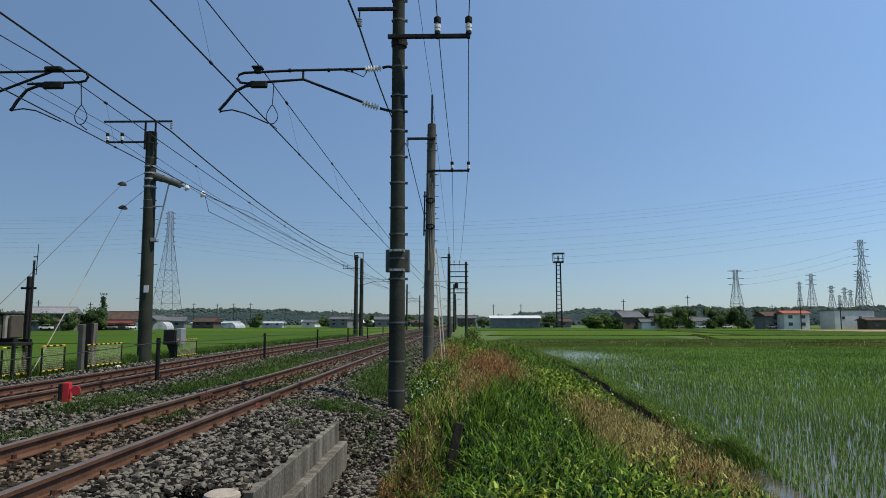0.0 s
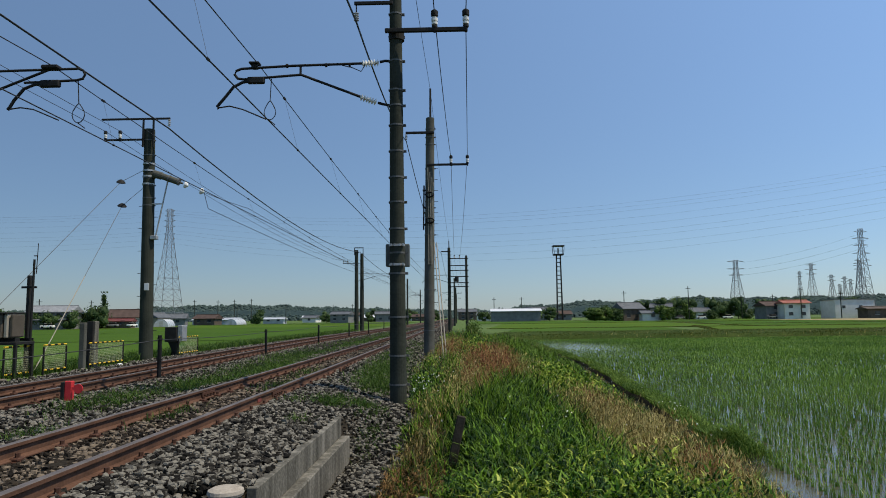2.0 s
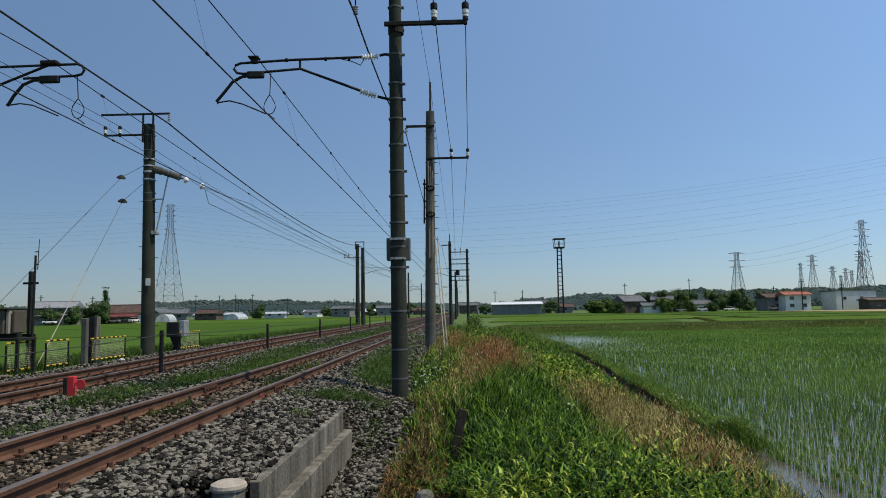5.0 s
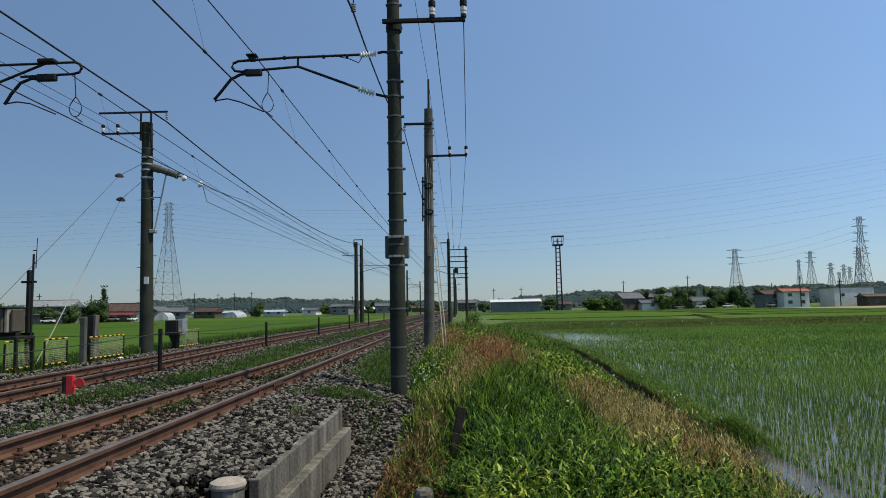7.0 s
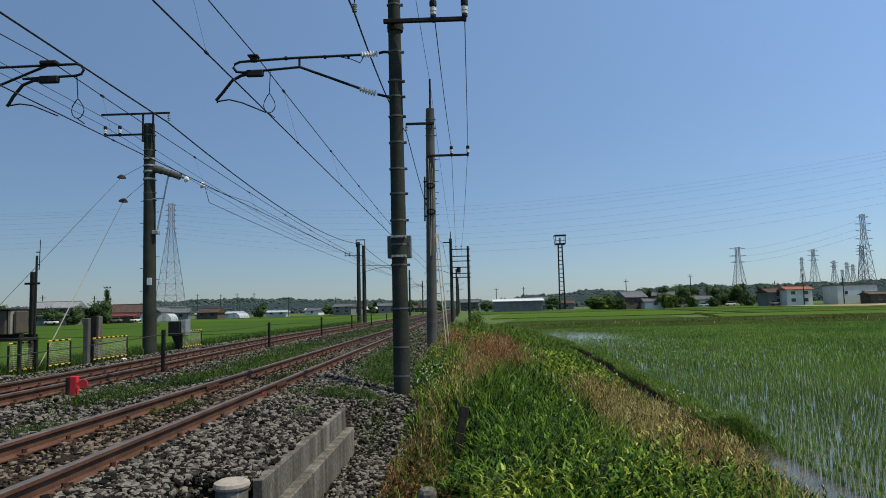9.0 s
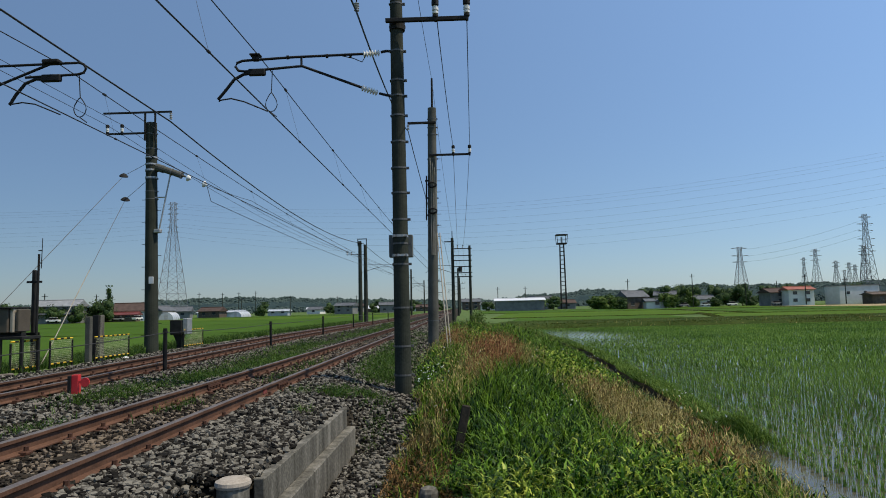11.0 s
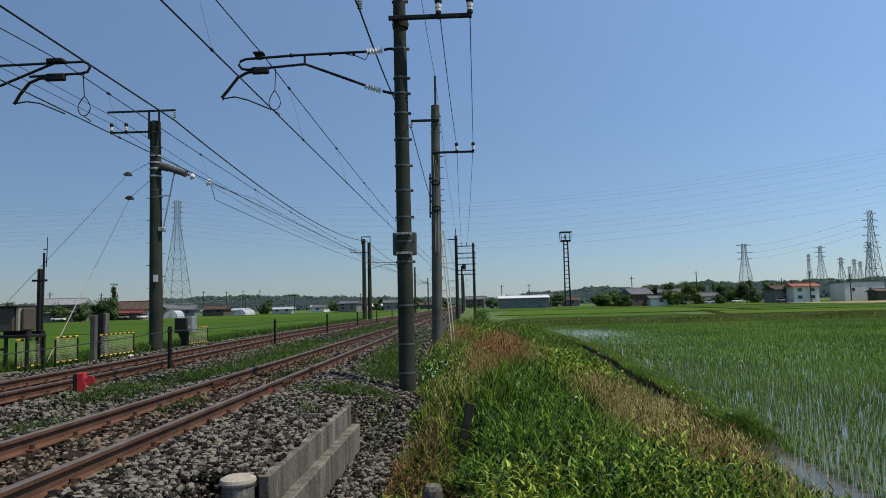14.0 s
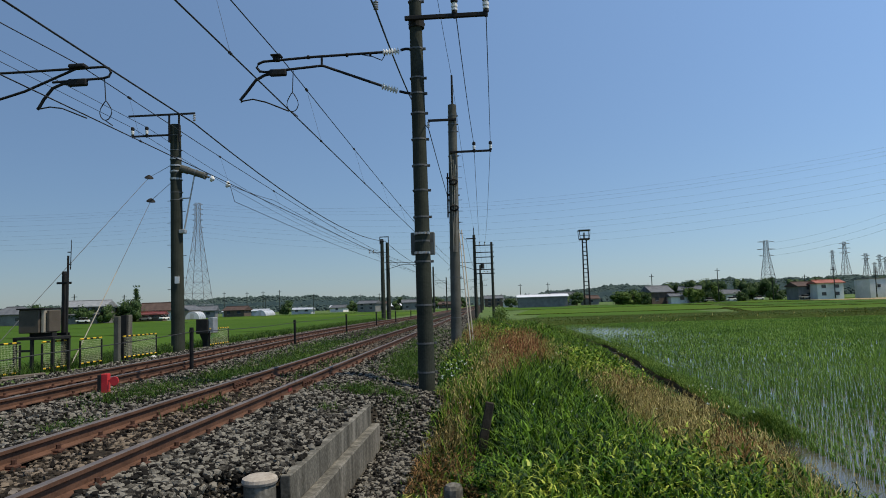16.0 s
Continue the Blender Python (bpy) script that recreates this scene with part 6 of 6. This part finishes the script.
    grass_object("field_bank_straw", "dry straw on the bank between paddies", "grass", x, y, rng.uniform(0.1, 0.36, n), rng.uniform(0.03, 0.05, n), rng.uniform(0.2, 1, n), M["dry"], 2)
    # bunds between the far fields
    xs, ys = [], []
    for x0, y0, x1, y1, m in ((5, 119, 110, 119, 3600), (31, 80, 45, 131, 2000), (80, 113, 160, 113, 3200), (60, 151, 190, 151, 3200), (52, 120, 62, 215, 2200), (5, 201, 120, 201, 2600), (84, 216, 101, 216, 160), (5, 297, 190, 299, 3000), (110, 233, 190, 233, 300),
                              (-220, 263, -16, 263, 2600), (-280, 331, -16, 331, 3400)):
        t = rng.uniform(0, 1, m)
        xs.append(x0 + (x1 - x0) * t + rng.normal(0, 0.3, m))
        ys.append(y0 + (y1 - y0) * t + rng.normal(0, 0.35, m))
    x, y = np.concatenate(xs), np.concatenate(ys)
    grass_object("bund_grass", "dark grassy bunds dividing the far paddies", "grass", x, y, rng.uniform(0.10, 0.22, len(x)), rng.uniform(0.12, 0.3, len(x)), rng.uniform(0.6, 1.4, len(x)), M["rough"], 2, np.full(len(x), PADDY))


def build_rice():
    """Rows of young rice hills standing in the water."""
    xs = np.arange(3.2, 60, 0.30)
    gx, gy = np.meshgrid(xs, np.arange(-4.0, 60.3, 0.17))
    gx = gx + 0.048 * (gy - 30)
    gx, gy = gx.ravel(), gy.ravel()
    k = (gx > edge_x(gy) + np.where(gy > 10, 0.62, 0.36)) & (rng.uniform(0, 1, gx.size) > 0.3 * zone(gx, gy, 7.5, 46, 3, 10)) & (gx < np.maximum(0.70 * gy + 3.2, 9.0)) & (rng.uniform(0, 1, gx.size) > 0.03)
    k &= ~((gy < 10) & (gx < edge_x(gy) + 0.38 + 0.12 * np.sin(gy * 2)))
    gx, gy = gx[k], gy[k]
    near = gy < 22
    for sel, m, w, seg, nm in ((near, 15, 0.0085, 2, "rice_plants"), (~near, 6, 0.018, 2, "rice_plants")):
        x, y = gx[sel], gy[sel]
        h0 = (0.165 + 0.06 * patch(x, y, 0.35, 2)) * np.interp(y, [18, 30], [1.0, 0.72]) * (1 - 0.5 * zone(x, y, 8.4, 47, 3.4, 12))
        x, y, h0 = np.repeat(x, m), np.repeat(y, m), np.repeat(h0, m)
        n = len(x)
        x, y = x + rng.normal(0, 0.012, n), y + rng.normal(0, 0.028, n)
        grass_object(nm, "rows of young green rice plants standing in water", "rice", x, y, h0 * rng.uniform(0.6, 1.2, n), np.full(n, w) * (1 + y / 40), rng.uniform(0.05, 0.55, n), M["rice"], seg, np.full(n, PADDY - 0.02))


build_grass()
build_rice()


# ---- ballast ----
def stones(name, label, x, y, z, size, material, far=False):
    """Broken stones: squashed, jittered twelve-point lumps; six-point ones further off."""
    b = bmesh.new()
    if far:
        bmesh.ops.create_cone(b, cap_ends=False, segments=4, radius1=1.0, radius2=0.0, depth=1.0, matrix=Matrix.Translation((0, 0, 0.5)))
        bmesh.ops.create_cone(b, cap_ends=False, segments=4, radius1=1.0, radius2=0.0, depth=1.0, matrix=Matrix.Translation((0, 0, -0.5)) @ pose(0, 0, 0, 180, 0, 0))
        bmesh.ops.remove_doubles(b, verts=list(b.verts), dist=0.01)
    else:
        bmesh.ops.create_icosphere(b, subdivisions=1, radius=1.0)
    base = np.array([v.co[:] for v in b.verts])
    tris = np.array([[v.index for v in f.verts] for f in b.faces])
    b.free()
    m = len(base)
    kinds = []
    for k in range(10):
        r = np.random.default_rng(50 + k)
        s = np.sign(base) * np.abs(base) ** 0.7 * r.uniform(0.55, 1.3, (m, 1)) * np.array([1.25, r.uniform(0.65, 1.0), r.uniform(0.6, 0.95)])
        kinds.append(s)
    kinds = np.array(kinds)
    n = len(x)
    a = rng.uniform(0, math.tau, n)
    t = rng.normal(0, 0.9, n)
    p = kinds[rng.integers(0, 10, n)] * size[:, None, None]
    p = np.stack([p[..., 0], p[..., 1] * np.cos(t)[:, None] - p[..., 2] * np.sin(t)[:, None], p[..., 1] * np.sin(t)[:, None] + p[..., 2] * np.cos(t)[:, None]], -1)
    p = np.stack([p[..., 0] * np.cos(a)[:, None] - p[..., 1] * np.sin(a)[:, None], p[..., 0] * np.sin(a)[:, None] + p[..., 1] * np.cos(a)[:, None], p[..., 2]], -1)
    v = (p + np.stack([x, y, z], 1)[:, None]).reshape(-1, 3)
    f = (np.arange(n)[:, None, None] * m + tris[None]).reshape(-1, 3)
    return tagged(fast_mesh(name, v, f, [material]), label, "gravel", kind="stuff")


def build_ballast():
    def clear(x, y):
        """Keep off the rails, the kerb and the posts."""
        ok = np.ones(len(x), bool)
        for s in (-1, 1):
            ok &= np.abs(x - (NEAR_X + s * 0.5665)) > 0.085
            ok &= np.abs(x - (far_x(y) + s * 0.5665)) > 0.085
        ok &= ~((x > -1.78) & (x < -1.49) & (y < 9.6) & (y > 5.55))
        return ok & (np.hypot(x + 1.83, y - 5.40) > 0.17)
    n = 30000
    x, y = rng.uniform(-2.92, -0.75, n), 3.8 * (14 / 3.8) ** rng.uniform(0, 1, n)
    k = clear(x, y) & (rng.uniform(0, 1, n) < np.clip((-0.72 - x) / 0.35, 0, 1)) & ~((y < 6.6) & (x > -1.15 + 0.2 * np.sin(y * 4)) & (rng.uniform(0, 1, n) < 0.8))
    x, y = x[k], y[k]
    stones("ballast_stones", "grey broken ballast stones on the shoulder", x, y, ground_z(x, y) + rng.uniform(-0.01, 0.045, len(x)), rng.uniform(0.014, 0.036, len(x)), M["stone"])
    n = 30000
    x, y = rng.uniform(-6.9, -2.85, n), 3.8 * (32 / 3.8) ** rng.uniform(0, 1, n)
    k = clear(x, y)
    x, y = x[k], y[k]
    inner = np.abs(x - NEAR_X) < 0.55
    s = np.where(inner, rng.uniform(0.010, 0.028, len(x)), rng.uniform(0.016, 0.036, len(x))) * (1 + y / 60)
    z = ground_z(x, y) + rng.uniform(-0.01, 0.03, len(x))
    for k, far in ((~inner & (y < 14), False), (~inner & (y >= 14), True)):
        stones("ballast_stones", "grey broken ballast stones between the tracks", x[k], y[k], z[k], s[k], M["stone"], far)
    stones("ballast_fines", "dusty brown stones between the rails", x[inner], y[inner], z[inner] - 0.005, s[inner], M["fines"])
    n = 5200
    x, y = rng.uniform(-2.95, -1.1, n), 13.5 * (50 / 13.5) ** rng.uniform(0, 1, n)
    k = clear(x, y)
    x, y = x[k], y[k]
    stones("ballast_stones", "grey broken ballast stones on the shoulder beyond the kerb", x, y, ground_z(x, y) + rng.uniform(-0.01, 0.05, len(x)), rng.uniform(0.026, 0.048, len(x)) * (1 + y / 60), M["stone"], far=True)
    # stones spilling over the kerb's top edge
    n = 110
    x, y = rng.uniform(-1.80, -1.70, n), rng.uniform(5.65, 9.5, n)
    stones("kerb_edge_stones", "ballast stones resting against the kerb's top edge", x, y, np.where(x > -1.74, -0.235, -0.262) + rng.uniform(-0.01, 0.012, n), rng.uniform(0.018, 0.036, n), M["stone"])
    n = 12000
    x, y = rng.uniform(-10.5, -0.9, n), rng.uniform(-7, 4.2, n)
    k = clear(x, y)
    x, y = x[k], y[k]
    stones("ballast_stones", "grey broken ballast stones along the near end of the tracks", x, y, ground_z(x, y) + rng.uniform(-0.01, 0.03, len(x)), rng.uniform(0.025, 0.045, len(x)), M["stone"], far=True)
    n = 26000
    y = 9 * (75 / 9) ** rng.uniform(0, 1, n)
    x = np.where(rng.uniform(0, 1, n) < 0.75, far_x(y) + rng.uniform(-3.7, 1.2, n), rng.uniform(-6.5, -1.2, n))
    k = clear(x, y) & ((x < -6.4) | (y > 20))
    x, y = x[k], y[k]
    stones("ballast_stones", "grey broken ballast stones along the far track", x, y, ground_z(x, y) + rng.uniform(-0.01, 0.03, len(x)), rng.uniform(0.022, 0.042, len(x)) * (1 + y / 60), M["stone"], far=True)


build_ballast()


# ---- what the breeze moves ----
def swaying_clump(x, y, material, name, label, n, h, w, seed):
    """A clump of blades on its own root, to be rocked gently."""
    r = np.random.default_rng(seed)
    px, py = r.normal(0, 0.07, n), r.normal(0, 0.07, n)
    v, f = blades(px, py, np.full(n, -0.03), r.uniform(0.6, 1.1, n) * h, np.full(n, w), r.uniform(0.1, 0.7, n), 3)
    ob = tagged(fast_mesh(name, v, f, [material]), label, "grass", group="swaying clumps")
    ob.matrix_basis = pose(x, y, float(ground_z(x, y)))
    return ob


CLUMPS = []
for i, (cx, cy, kind_) in enumerate(((0.6, 7.2, 0), (1.2, 8.0, 0), (1.7, 7.0, 0), (2.2, 8.6, 1), (2.8, 9.6, 1), (0.9, 9.2, 0), (2.6, 10.8, 1), (0.3, 10.4, 0), (3.0, 12.4, 1), (1.5, 10.0, 0), (0.2, 13.2, 1), (0.5, 16.5, 1), (2.5, 7.2, 1), (3.1, 8.2, 0))):
    CLUMPS.append(swaying_clump(cx, cy, M["dry"] if kind_ else M["grass"], "dry_grass_clump" if kind_ else "grass_clump",
                                "clump of dry seeding grass on the bank" if kind_ else "clump of tall green grass on the bank", 45, 0.52, 0.010 + 0.0004 * cy, 90 + i))


def motions():
    for i, ob in enumerate(CLUMPS):
        at = ob.matrix_basis.translation.copy()
        rows = []
        for k in range(33):
            t = 0.5 * k
            gust = 0.6 + 0.4 * math.sin(0.55 * t + 0.3 * i)
            a = 1.6 * gust * math.sin(2.3 * t + 1.1 * i)
            b = 1.0 * gust * math.sin(1.7 * t + 0.7 * i + 1.0)
            rows.append((t, pose(at.x, at.y, at.z, b, a, 0)))
        walk(ob, rows)


motions()
